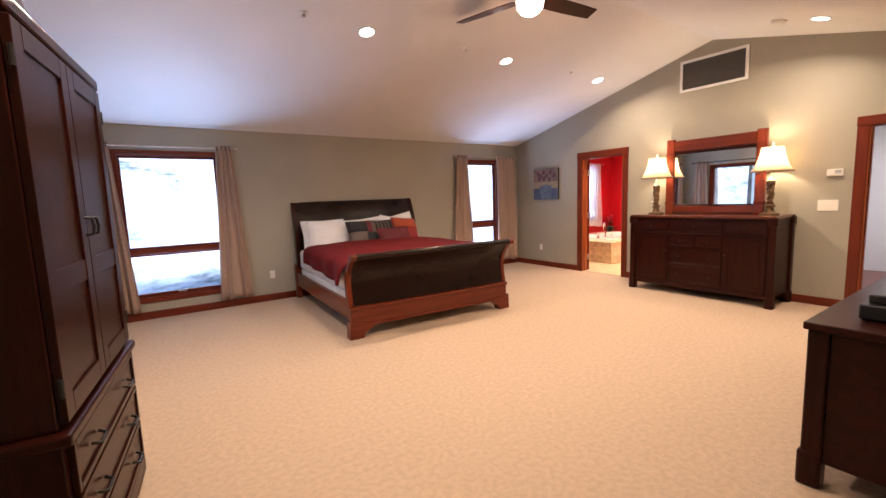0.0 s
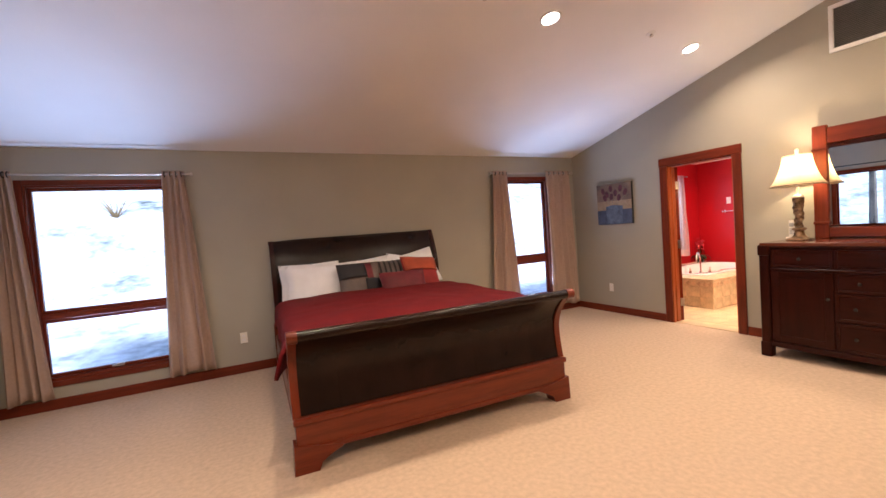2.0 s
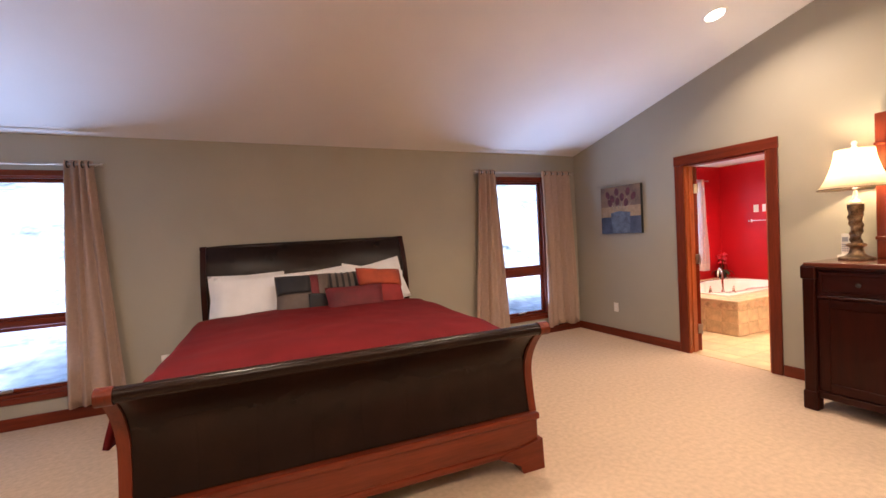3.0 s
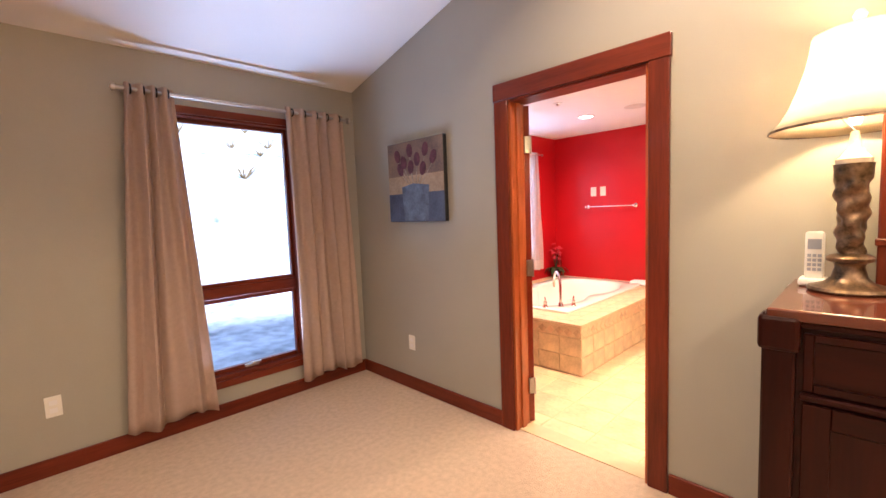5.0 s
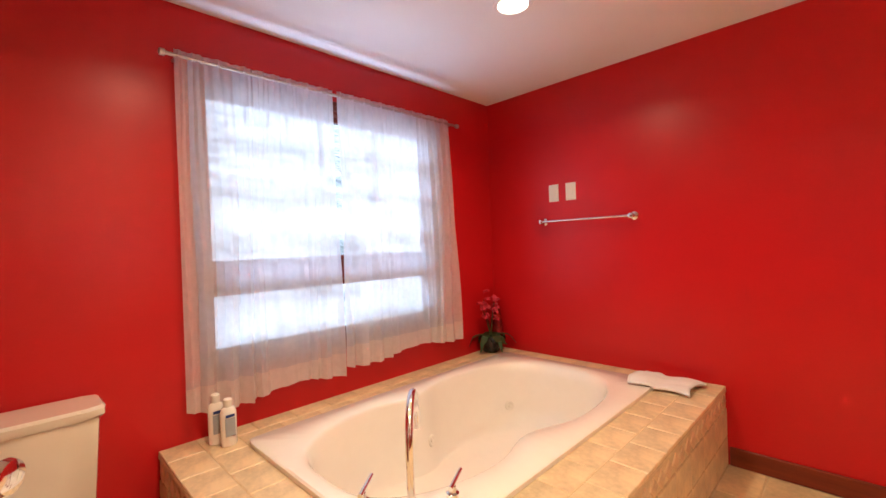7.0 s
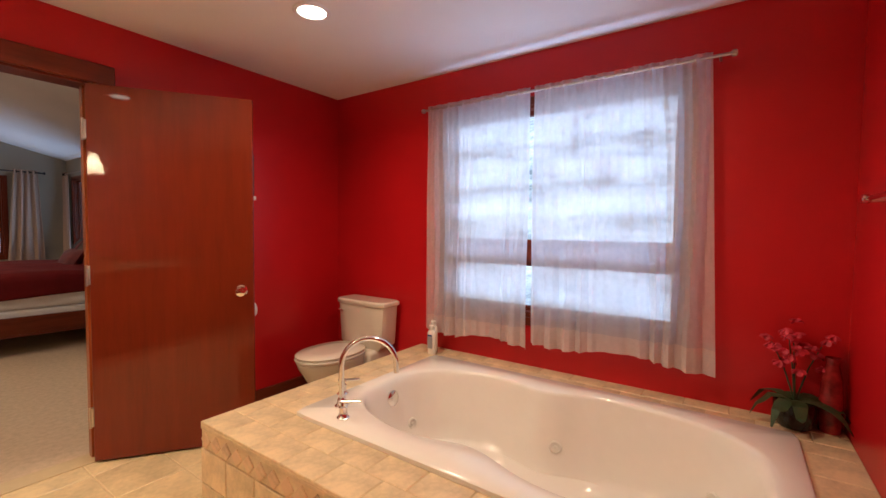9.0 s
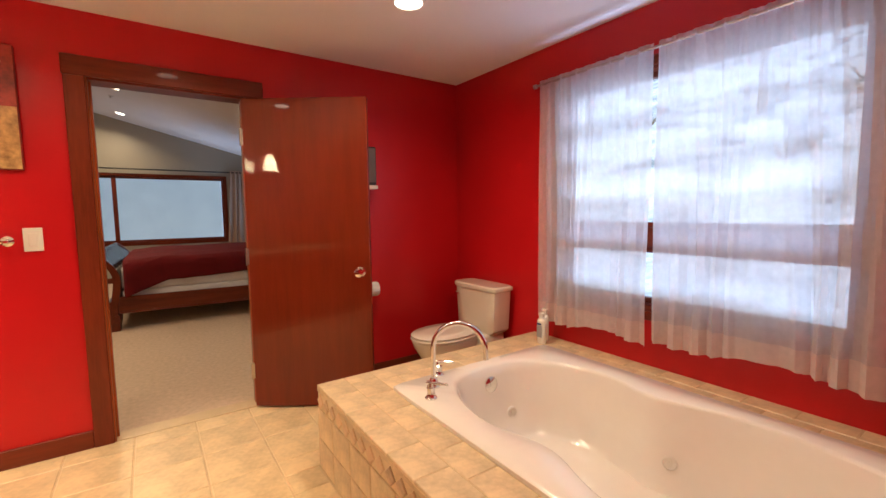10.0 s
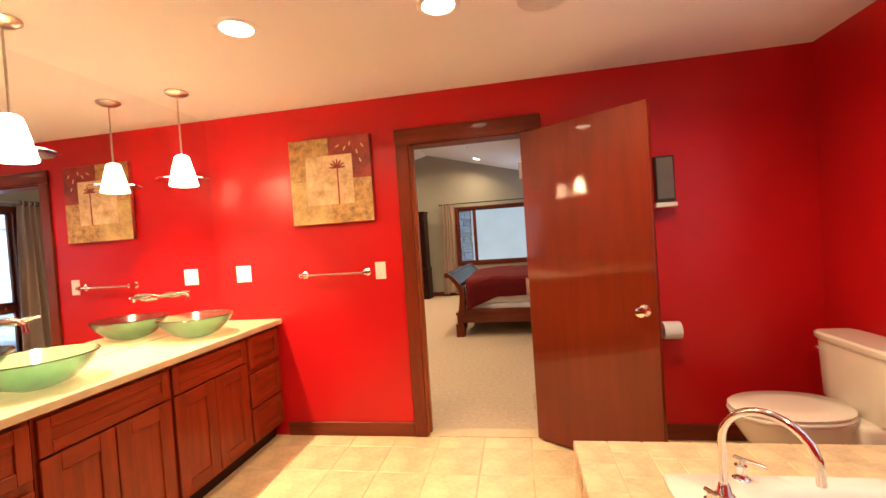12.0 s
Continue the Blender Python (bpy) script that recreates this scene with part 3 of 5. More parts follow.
for a in (-9, 111, 231):
    bm = bmesh.new()
    sec = []
    for i in range(9):
        r, w = 0.13 + 0.6 * i / 8, 0.055 + 0.025 * math.sin(math.pi * (0.25 + 0.65 * i / 8))
        sec.append([(r, -w, 0.016 - 0.02 * i / 8), (r, w, -0.016 - 0.02 * i / 8), (r, w, -0.024 - 0.02 * i / 8), (r, -w, 0.008 - 0.02 * i / 8)])
    loft(bm, sec)
    bmesh.ops.transform(bm, matrix=pose(0, 0, 3.13, 0, 0, a), verts=bm.verts)
    part("blade", bm, DARK[0], fan, "dark wooden fan blade", True)
li = bpy.data.lights.new("fan_light", "POINT")
li.energy, li.color, li.shadow_soft_size = 11, LAMP_WARM, 0.03
new("fan_light", li).location = (1.74, RIDGE_Y, 3.04)

# ---------------------------------------------------------------- sleigh bed
bed = thing("sleigh_bed", (1.41, 3.60, 0), -3.0, "cherry sleigh bed with dark leather headboard and footboard", "bed")
HW = 1.03        # half width over the posts


def curl(z0, z1, out, lean, n=14, th=0.05):
    """Side profile of a sleigh board: foot at z0, rising and rolling outward at the top. Gives (y, z) from outside to inside."""
    o, i = [], []
    for k in range(n + 1):
        t = k / n
        y = lean * t - out * max(0, t - 0.45) ** 2 * 3.3 + 0.03 * math.sin(t * 3.1)
        z = z0 + (z1 - z0) * t
        o.append((y - th / 2, z))
        i.append((y + th / 2, z))
    return o + i[::-1]


def board(prefix, sgn, y, z0, z1, out, hw, seams, roll, post):
    prof = [(y + sgn * a, b) for a, b in curl(z0, z1, out, 0.02, th=0.045)]
    # upholstered panels, one for each seam field
    n = 8 if seams else 1
    wide = 2 * (hw - 0.048)
    for k in range(n):
        a = -hw + 0.048 + wide * k / n
        bm = prism(bmesh.new(), prof, 0, a + 0.0003, a + wide / n - 0.0003)
        o = part("leather_panel", bm, LEATHER, bed, "dark brown leather panel", True)
    ty, tz = prof[len(prof) // 2 - 1]
    part(prefix + "_roll", tube(bmesh.new(), [(-hw + 0.045, ty + sgn * 0.012, tz), (hw - 0.045, ty + sgn * 0.012, tz)], roll, 18), LEATHER, bed, "rolled leather top edge", True)
    for s in (-1, 1):
        p2 = [(y + sgn * a, b) for a, b in curl(z0 - 0.05, z1 + 0.01, out, 0.02, th=0.07)]
        q = sorted((s * hw, s * (hw - 0.048)))
        part("scroll_post", prism(bmesh.new(), p2, 0, q[0], q[1]), post[2], bed, "", True)
        ring = tube(bmesh.new(), [(q[0] - 0.006, ty + sgn * 0.012, tz), (q[1] + 0.006, ty + sgn * 0.012, tz)], roll + 0.004, 18)
        part("scroll", ring, post[2], bed, "", True)


board("footboard", 1, 0.02, 0.34, 0.855, 0.17, HW, True, 0.033, CHERRY)
part("foot_rail", B(-HW + 0.01, HW - 0.01, -0.03, 0.05, 0.13, 0.30, bev=0.006), CHERRY[0], bed)
part("foot_molding", B(-HW, HW, -0.045, 0.06, 0.295, 0.335, bev=0.010, seg=2), CHERRY[0], bed)
part("base_molding", B(-HW - 0.004, HW + 0.004, -0.042, 0.05, 0.115, 0.155, bev=0.010, seg=2), CHERRY[0], bed)
for s in (-1, 1):
    poly = [(s * (HW + 0.015), 0.0), (s * (HW - 0.13), 0.0), (s * (HW - 0.15), 0.05), (s * (HW - 0.21), 0.085), (s * (HW - 0.28), 0.116), (s * (HW - 0.28), 0.13), (s * (HW + 0.008), 0.18)]
    part("bracket_foot", prism(bmesh.new(), poly, 1, -0.048, 0.062), CHERRY[0], bed)
    q = sorted((s * (HW - 0.02), s * (HW - 0.06)))
    part("side_rail", B(q[0], q[1], 0.05, 2.36, 0.20, 0.38, bev=0.006), CHERRY[1], bed)
    part("side_molding", B(q[0] - 0.006, q[1] + 0.006, 0.05, 2.36, 0.19, 0.215, bev=0.004), CHERRY[1], bed)
    part("head_leg", B(q[0] - 0.01, q[1] + 0.02, 2.34, 2.45, 0.0, 0.50, bev=0.006), CHERRY[2], bed)
board("headboard", -1, 2.38, 0.45, 1.40, 0.13, HW - 0.03, True, 0.030, DARK)
part("head_rail", B(-HW + 0.05, HW - 0.05, 2.36, 2.42, 0.15, 0.45, bev=0.006), CHERRY[0], bed)

mat_t = thing("mattress", (1.41, 3.60, 0), -3.0, "white mattress on box spring in the bed", "mattress")
part("box_spring", B(-0.95, 0.95, 0.09, 2.33, 0.22, 0.44, bev=0.03, seg=3), LINEN, mat_t, "", True)
part("mattress_top", B(-0.96, 0.96, 0.09, 2.33, 0.44, 0.72, bev=0.05, seg=4), LINEN, mat_t, "", True)


def puffy(name, w, h, d, mat, at, rx, rz, label, ry=0.0, corner=0.0):
    """A stuffed pillow or cushion."""
    bm, n = bmesh.new(), 14
    vs = {}
    for s in (-1, 1):
        for i in range(n + 1):
            for j in range(n + 1):
                u, v = 2 * i / n - 1, 2 * j / n - 1
                edge = max(0.0, (1 - abs(u) ** 2.6) * (1 - abs(v) ** 2.6)) ** 0.5
                pinch = 1 - 0.06 * (1 - abs(u)) * abs(v) ** 3 - 0.06 * (1 - abs(v)) * abs(u) ** 3
                if edge == 0 and s == 1:
                    vs[s, i, j] = vs[-1, i, j]
                    continue
                wr = 0.010 * noise.noise((u * 3 + at[0] * 5, v * 3 + s, at[1]))
                vs[s, i, j] = bm.verts.new((u * w / 2 * pinch, s * (d / 2 * edge + wr * edge), v * h / 2 * pinch))
    for s in (-1, 1):
        for i in range(n):
            for j in range(n):
                q = [vs[s, i, j], vs[s, i + 1, j], vs[s, i + 1, j + 1], vs[s, i, j + 1]]
                if len(set(q)) == 4:
                    bm.faces.new(q)
    bmesh.ops.recalc_face_normals(bm, faces=bm.faces)
    t = thing(name, at, 0, label, "pillow")
    t.rotation_euler = (radians(rx), radians(ry), radians(rz))
    part("cover", bm, mat, t, "", True)
    return t


def patch(t, w0, w1, h0, h1, d, W, H, mat, name="patch"):
    """A sewn-on colour field that follows the front of a cushion."""
    bm, n = bmesh.new(), 8
    g = []
    for j in range(n + 1):
        row = []
        for i in range(n + 1):
            u, v = w0 + (w1 - w0) * i / n, h0 + (h1 - h0) * j / n
            e = max(0.0, (1 - abs(u) ** 2.6) * (1 - abs(v) ** 2.6)) ** 0.5
            pinch = 1 - 0.06 * (1 - abs(u)) * abs(v) ** 3 - 0.06 * (1 - abs(v)) * abs(u) ** 3
            row.append(bm.verts.new((u * W / 2 * pinch, -(d / 2 * e + 0.012 * e + 0.003), v * H / 2 * pinch)))
        g.append(row)
    for j in range(n):
        for i in range(n):
            bm.faces.new((g[j][i], g[j][i + 1], g[j + 1][i + 1], g[j + 1][i]))
    return solid(part(name, bm, mat, t, "", True), 0.002)


CB = material("black_cushion", (0.02, 0.018, 0.02), 0.8, 0, 0.2, 8, 300, 0.4)
CG = material("grey_brown_cushion", (0.13, 0.10, 0.085), 0.85, 0, 0.2, 8, 300, 0.4)
CR = material("wine_cushion", (0.115, 0.006, 0.010), 0.7, 0, 0.25, 8, 300, 0.4)
CO = material("orange_cushion", (0.38, 0.06, 0.016), 0.75, 0, 0.2, 8, 300, 0.4)
CR2 = material("scarlet_cushion", (0.26, 0.016, 0.012), 0.75, 0, 0.2, 8, 300, 0.4)
WP = "plump white cotton bed pillow leaning on the headboard"
for x, y, z, tilt, turn, rz in ((-0.60, 2.20, 0.93, -20, 0, 1), (-0.55, 2.05, 0.92, -24, 1, -3), (0.03, 2.20, 0.93, -26, -4, 2),
                                (0.12, 2.09, 0.92, -32, -7, 0), (0.60, 2.20, 0.95, -22, -10, 2), (0.56, 2.06, 0.93, -30, 11, 6)):
    m = pose(1.41, 3.60, 0, 0, 0, -3.0) @ Vector((x, y, z))
    puffy("pillow", 0.66, 0.46, 0.18, LINEN, m, tilt, -3 + rz, WP, turn)


def bed_at(x, y, z):
    return pose(1.41, 3.60, 0, 0, 0, -3.0) @ Vector((x, y, z))


c1 = puffy("cushion", 0.46, 0.42, 0.14, CG, bed_at(-0.14, 1.84, 0.93), -28, -4, "black, grey and red patchwork square cushion")
patch(c1, -0.97, 0.30, 0.05, 0.97, 0.14, 0.46, 0.42, CB)
patch(c1, 0.32, 0.62, -0.97, 0.97, 0.14, 0.46, 0.42, CR)
patch(c1, 0.20, 0.97, -0.97, -0.06, 0.15, 0.46, 0.42, CB)
c2 = puffy("cushion", 0.44, 0.40, 0.13, CG, bed_at(0.25, 1.95, 0.93), -26, -2, "brown and grey striped square cushion")
for k in range(7):
    patch(c2, -0.9 + k * 0.26, -0.80 + k * 0.26, -0.95, 0.95, 0.13, 0.44, 0.40, CB, "stripe")
c3 = puffy("cushion", 0.46, 0.44, 0.14, CR2, bed_at(0.58, 1.86, 0.93), -30, 6, "orange and scarlet two-tone square cushion", 6)
patch(c3, -0.97, 0.97, 0.10, 0.97, 0.14, 0.46, 0.44, CO)
puffy("cushion", 0.52, 0.30, 0.15, CR, bed_at(0.30, 1.66, 0.87), -30, -2, "wine-red oblong satin cushion")

# duvet: lies on the mattress, folds over both sides and reaches the footboard
dv = thing("duvet", (1.41, 3.60, 0), -3.0, "burgundy duvet spread over the bed, draped at the sides", "duvet")
bm = bmesh.new()
NU, NV = 60, 44
g = []
for j in range(NV + 1):
    v = j / NV
    y = 0.12 + v * 1.72
    row = []
    for i in range(NU + 1):
        s = (i / NU * 2 - 1) * (1.24 + (-0.06 if i < NU / 2 else 0.12) * max(0.0, 1 - v * 4.0))
        a = abs(s)
        puff = 0.012 * noise.noise((s * 2.2, y * 2.2, 0.5)) + 0.006 * noise.noise((s * 6, y * 6, 1.5))
        if a < 0.93:
            x, z = a, 0.748 + 0.03 * math.sin(min(1, v * 4) * 1.57) + puff + 0.045 * (1 - (a / 0.93) ** 2)
        else:
            t = a - 0.93
            fall = min(1.0, t / 0.09)
            x = 0.93 + (0.058 + (0.11 if s < 0 else 0.045) * max(0.0, 1 - v * 4.0) * min(1.0, 0.3 + t * 2)) * math.sin(fall * 1.57) + 0.012 * math.sin(y * 11) * min(1, t / 0.2)
            z = 0.748 + 0.03 * math.sin(min(1, v * 4) * 1.57) - 0.055 * (1 - math.cos(fall * 1.57)) - max(0, t - 0.09) * (0.95 - 0.35 * v) + puff
        row.append(bm.verts.new((math.copysign(x, s), y, z)))
    g.append(row)
for j in range(NV):
    for i in range(NU):
        bm.faces.new((g[j][i], g[j][i + 1], g[j + 1][i + 1], g[j + 1][i]))
solid(part("cover", bm, DUVET, dv, "", True), 0.025, 1.0)


# ---------------------------------------------------------------- case furniture
def panel_front(parent, name, face, u0, u1, z0, z1, mats, axis, sgn, rail=0.05, knob=None, proud=0.014):
    """A framed door or drawer front: stiles, rails, a recessed panel. axis 1: the front lies in a plane x=face, u runs along y."""
    def bx(a, b, d0, d1, c, d, bev=0.0025):
        q = sorted((face + sgn * d0, face + sgn * d1))
        return B(q[0], q[1], a, b, c, d, bev=bev) if axis == 1 else B(a, b, q[0], q[1], c, d, bev=bev)
    ob = part(name, bx(u0 + 0.02, u1 - 0.02, 0.0, proud - 0.008, z0 + 0.02, z1 - 0.02), mats[2 if z1 - z0 > u1 - u0 else axis], parent)
    for a, b in ((u0, u0 + rail), (u1 - rail, u1)):
        part("stile", bx(a, b, 0.0, proud, z0, z1), mats[2], ob)
    for c, d in ((z0, z0 + rail), (z1 - rail, z1)):
        part("rail", bx(u0 + rail, u1 - rail, 0.0, proud, c, d), mats[axis], ob)
    for ku, kz in knob or ():
        bm = lathe(bmesh.new(), [(0.006, 0), (0.006, 0.012), (0.014, 0.018), (0.014, 0.024), (0.006, 0.028)], 12)
        rot = pose(face + sgn * proud, ku, kz, 0, 90 * sgn) if axis == 1 else pose(ku, face + sgn * proud, kz, -90 * sgn)
        bmesh.ops.transform(bm, matrix=rot, verts=bm.verts)
        part("knob", bm, DARKIRON, ob, "small dark metal knob", True)
    return ob


def sideboard(name, y0, y1, x0, x1, h, label):
    """Long low dresser facing -x: doors at the ends, drawers between."""
    t = thing(name, (0, 0, 0), 0, label, "dresser")
    part("body", B(x0 + 0.02, x1, y0 + 0.02, y1 - 0.02, 0.13, h - 0.05, bev=0.004), DARK[1], t)
    part("top", B(x0 - 0.012, x1, y0 + 0.01, y1 - 0.01, h - 0.032, h, bev=0.006, seg=2), wood("dresser_top_cherry", (0.11, 0.026, 0.012), 0.22, 0.7, 1), t, "polished reddish top")
    part("cornice", B(x0 - 0.004, x1, y0 + 0.006, y1 - 0.006, h - 0.05, h - 0.032, bev=0.004), DARK[1], t)
    for a in (y0, y1 - 0.075):
        for b in (x0 - 0.008, x1 - 0.075):
            part("corner_post", B(b, b + 0.075, a, a + 0.075, 0.0, h - 0.012, bev=0.006), DARK[2], t)
            part("foot_block", B(b - 0.008, b + 0.083, a - 0.008, a + 0.083, 0.0, 0.14, bev=0.012, seg=2), DARK[2], t)
            part("cap_block", B(b - 0.010, b + 0.085, a - 0.010, a + 0.085, h - 0.12, h - 0.02, bev=0.012, seg=2), DARK[2], t)
    part("apron", B(x0 + 0.005, x0 + 0.03, y0 + 0.075, y1 - 0.075, 0.10, 0.15, bev=0.004), DARK[1], t)
    f, a, b = x0 + 0.02, y0 + 0.085, y1 - 0.085
    w = b - a
    c1, c2 = a + w * 0.29, a + w * 0.71
    for u0, u1 in ((a, c1), (c1, c2), (c2, b)):
        panel_front(t, "drawer", f, u0 + 0.006, u1 - 0.006, h - 0.225, h - 0.065, DARK, 1, -1, 0.022, [((u0 + u1) / 2, h - 0.145)])
    part("waist_molding", B(x0 - 0.002, x0 + 0.03, a, b, h - 0.25, h - 0.232, bev=0.004), DARK[1], t)
    for u0, u1, k in ((a, c1, c1 - 0.035), (c2, b, c2 + 0.035)):
        panel_front(t, "door", f, u0 + 0.006, u1 - 0.006, 0.16, h - 0.26, DARK, 1, -1, 0.06, [(k, h * 0.55)])
    mid = (c1 + c2) / 2
    for u0, u1 in ((c1, mid), (mid, c2)):
        panel_front(t, "drawer", f, u0 + 0.006, u1 - 0.006, h - 0.42, h - 0.26, DARK, 1, -1, 0.022, [((u0 + u1) / 2, h - 0.34)])
    for z0, z1 in ((h - 0.665, h - 0.43), (0.16, h - 0.675)):
        panel_front(t, "drawer", f, c1 + 0.006, c2 - 0.006, z0, z1, DARK, 1, -1, 0.025, [(c1 + 0.14, (z0 + z1) / 2), (c2 - 0.14, (z0 + z1) / 2)])
    return t


sideboard("dresser", 1.40, 3.165, 4.59, 5.185, 1.075, "long dark cherry dresser with drawers and paneled doors")

mir = thing("dresser_mirror", (0, 0, 0), 0, "framed mirror with cherry posts standing on the dresser", "mirror")
for a in (1.71, 2.83):
    part("post", B(5.115, 5.165, a, a + 0.11, 1.075, 2.13, bev=0.005), CHERRY[2], mir)
    part("post_band", B(5.108, 5.17, a - 0.006, a + 0.116, 1.21, 1.235, bev=0.004), CHERRY[1], mir)
    part("post_band", B(5.108, 5.17, a - 0.006, a + 0.116, 1.90, 1.92, bev=0.004), CHERRY[1], mir)
part("header", B(5.12, 5.16, 1.82, 2.83, 1.955, 2.105, bev=0.006), CHERRY[1], mir)
part("upper_rail", B(5.125, 5.16, 1.82, 2.83, 1.915, 1.952, bev=0.004), DARK[1], mir)
part("bottom_rail", B(5.12, 5.16, 1.82, 2.83, 1.085, 1.18, bev=0.006), CHERRY[1], mir)
part("lower_bead", B(5.122, 5.16, 1.82, 2.83, 1.183, 1.20, bev=0.003), DARK[1], mir)
part("backing", B(5.145, 5.162, 1.82, 2.83, 1.20, 1.915), DARK[1], mir)
part("mirror_glass", B(5.136, 5.143, 1.82, 2.83, 1.20, 1.915, bev=0.003), MIRROR, mir, "silvered mirror glass")


def leaf_relief(th, k):
    """Carved leaves winding up a lamp column, under a beaded band."""
    if k > 20:
        return 0.004 + 0.003 * math.sin(12 * th + 3 * k)
    return 0.006 * math.sin(3 * th + k * 0.55) + 0.004 * math.sin(2 * th - k * 1.3)


def table_lamp(y):
    t = thing("table_lamp", (4.97, y, 1.077), 0, "lit table lamp with carved bronze column, cream bell shade", "table lamp", "lamps on the dresser")
    part("base", lathe(bmesh.new(), [(0.100, 0), (0.104, 0.006), (0.100, 0.014), (0.062, 0.026), (0.044, 0.045), (0.036, 0.078), (0.040, 0.088), (0.056, 0.096), (0.058, 0.106), (0.052, 0.114), (0.026, 0.122)], 28), BRONZE, t, "", True)
    bm = bmesh.new()
    rings = []
    for k in range(25):
        z = 0.115 + 0.285 * k / 24
        r0 = 0.029 + 0.015 * k / 24
        rings.append([((r0 + leaf_relief(th, k)) * math.cos(th), (r0 + leaf_relief(th, k)) * math.sin(th), z)
                      for th in [2 * math.pi * i / 24 for i in range(24)]])
    loft(bm, rings)
    part("column", bm, BRONZE, t, "carved twisting bronze column", True)
    part("collar", lathe(bmesh.new(), [(0.042, 0.40), (0.044, 0.415), (0.034, 0.425), (0.016, 0.45), (0.010, 0.50)], 20), PLASTIC, t, "", True)
    bm = bmesh.new()
    prof = [(0.215, 0.515), (0.19, 0.545), (0.165, 0.59), (0.142, 0.65), (0.124, 0.71), (0.115, 0.755), (0.11, 0.80)]
    rings = []
    for r, z in prof:
        ring = []
        for i in range(32):
            th = 2 * math.pi * i / 32
            k = 1 - 0.05 * math.cos(4 * th) ** 2 if i % 8 else 1.0
            ring.append((r * math.cos(th) * k, r * math.sin(th) * k, z))
        rings.append(ring)
    loft(bm, rings, (False, False))
    sh = part("shade", bm, SHADE, t, "cream fabric bell shade, glowing", True)
    solid(sh, 0.002)
    part("shade_trim", lathe(bmesh.new(), [(0.2155, 0.512), (0.2175, 0.512), (0.2155, 0.520), (0.213, 0.520)], 32, caps=(False, False)), BRONZE, sh)
    part("harp", tube(bmesh.new(), [(0.0, 0.0, 0.50), (0.0, 0.045, 0.56), (0, 0.045, 0.72), (0, 0, 0.80), (0, 0, 0.82)], 0.003, 8), NICKEL, t, "", True)
    part("finial", lathe(bmesh.new(), [(0.008, 0.80), (0.018, 0.815), (0.012, 0.825), (0.018, 0.845), (0.010, 0.86)], 16), PLASTIC, t, "", True)
    part("bulb", lathe(bmesh.new(), [(0.012, 0.52), (0.026, 0.58), (0.026, 0.62), (0.012, 0.65)], 14), FROST, t, "", True)
    lp = bpy.data.lights.new("table_lamp_light", "POINT")
    lp.energy, lp.color, lp.shadow_soft_size = 5.0, (1.0, 0.74, 0.40), 0.045
    new("table_lamp_light", lp).location = (4.97, y, 1.077 + 0.69)


table_lamp(3.0)
table_lamp(1.60)
ph = thing("cordless_phone", (5.05, 3.09, 1.077), 0, "white cordless phone standing in its charger", "telephone")
part("cradle", B(-0.045, 0.045, -0.04, 0.04, 0, 0.025, bev=0.008, seg=2), PLASTIC, ph, "", True)
hs = part("receiver", B(-0.014, 0.014, -0.026, 0.026, 0.012, 0.185, bev=0.009, seg=2), PLASTIC, ph, "", True)
part("display", B(-0.0165, -0.0135, -0.018, 0.018, 0.125, 0.16), GREYPL, hs)
for r in range(4):
    for c in range(3):
        part("key", B(-0.0165, -0.0135, -0.019 + c * 0.0135, -0.009 + c * 0.0135, 0.05 + r * 0.016, 0.06 + r * 0.016), GREYPL, hs)

# armoire by the west wall, slightly turned
ar = thing("armoire", (-1.485, 1.31, 0), -7.2, "tall dark cherry armoire with paneled doors above drawers", "wardrobe")
AW, AD = 1.03, 0.30      # along local y, depth along -x
part("lower_body", B(-AD, 0.0, 0.0, AW, 0.06, 0.70, bev=0.004), DARK[2], ar)
part("plinth", B(-AD, 0.014, -0.008, AW + 0.008, 0.0, 0.10, bev=0.008, seg=2), DARK[1], ar)
part("waist_ledge", B(-AD, 0.03, -0.02, AW + 0.02, 0.685, 0.725, bev=0.010, seg=2), DARK[1], ar)
part("upper_body", B(-AD, -0.01, 0.02, AW - 0.02, 0.725, 1.98, bev=0.004), DARK[2], ar)
part("cornice", B(-AD, 0.012, 0.0, AW, 1.975, 2.03, bev=0.012, seg=2), DARK[1], ar)
for k in range(2):
    d = panel_front(ar, "door", -0.01, 0.03 + k * (AW - 0.06) / 2, 0.03 + (k + 1) * (AW - 0.06) / 2 - 0.004, 0.745, 1.965, DARK, 1, 1, 0.075, None, 0.026)
    u0 = 0.03 + k * (AW - 0.06) / 2
    part("mid_rail", B(-0.01, 0.014, u0 + 0.07, u0 + (AW - 0.06) / 2 - 0.075, 1.14, 1.22, bev=0.003), DARK[1], d)
    ky = 0.03 + (AW - 0.06) / 2 + (-0.035 if k == 0 else 0.033)
    part("pull", tube(bmesh.new(), [(0.018, ky, 1.38), (0.042, ky, 1.375), (0.046, ky, 1.345), (0.042, ky, 1.315), (0.018, ky, 1.31)], 0.006, 8), DARKIRON, d, "dark metal drop pull", True)
    for z in (0.86, 1.85):
        part("hinge", lathe(bmesh.new(), [(0.008, z - 0.03), (0.008, z + 0.03)], 8, (0.012, 0.022 if k == 0 else AW - 0.022, 0)), DARKIRON, d, "", True)
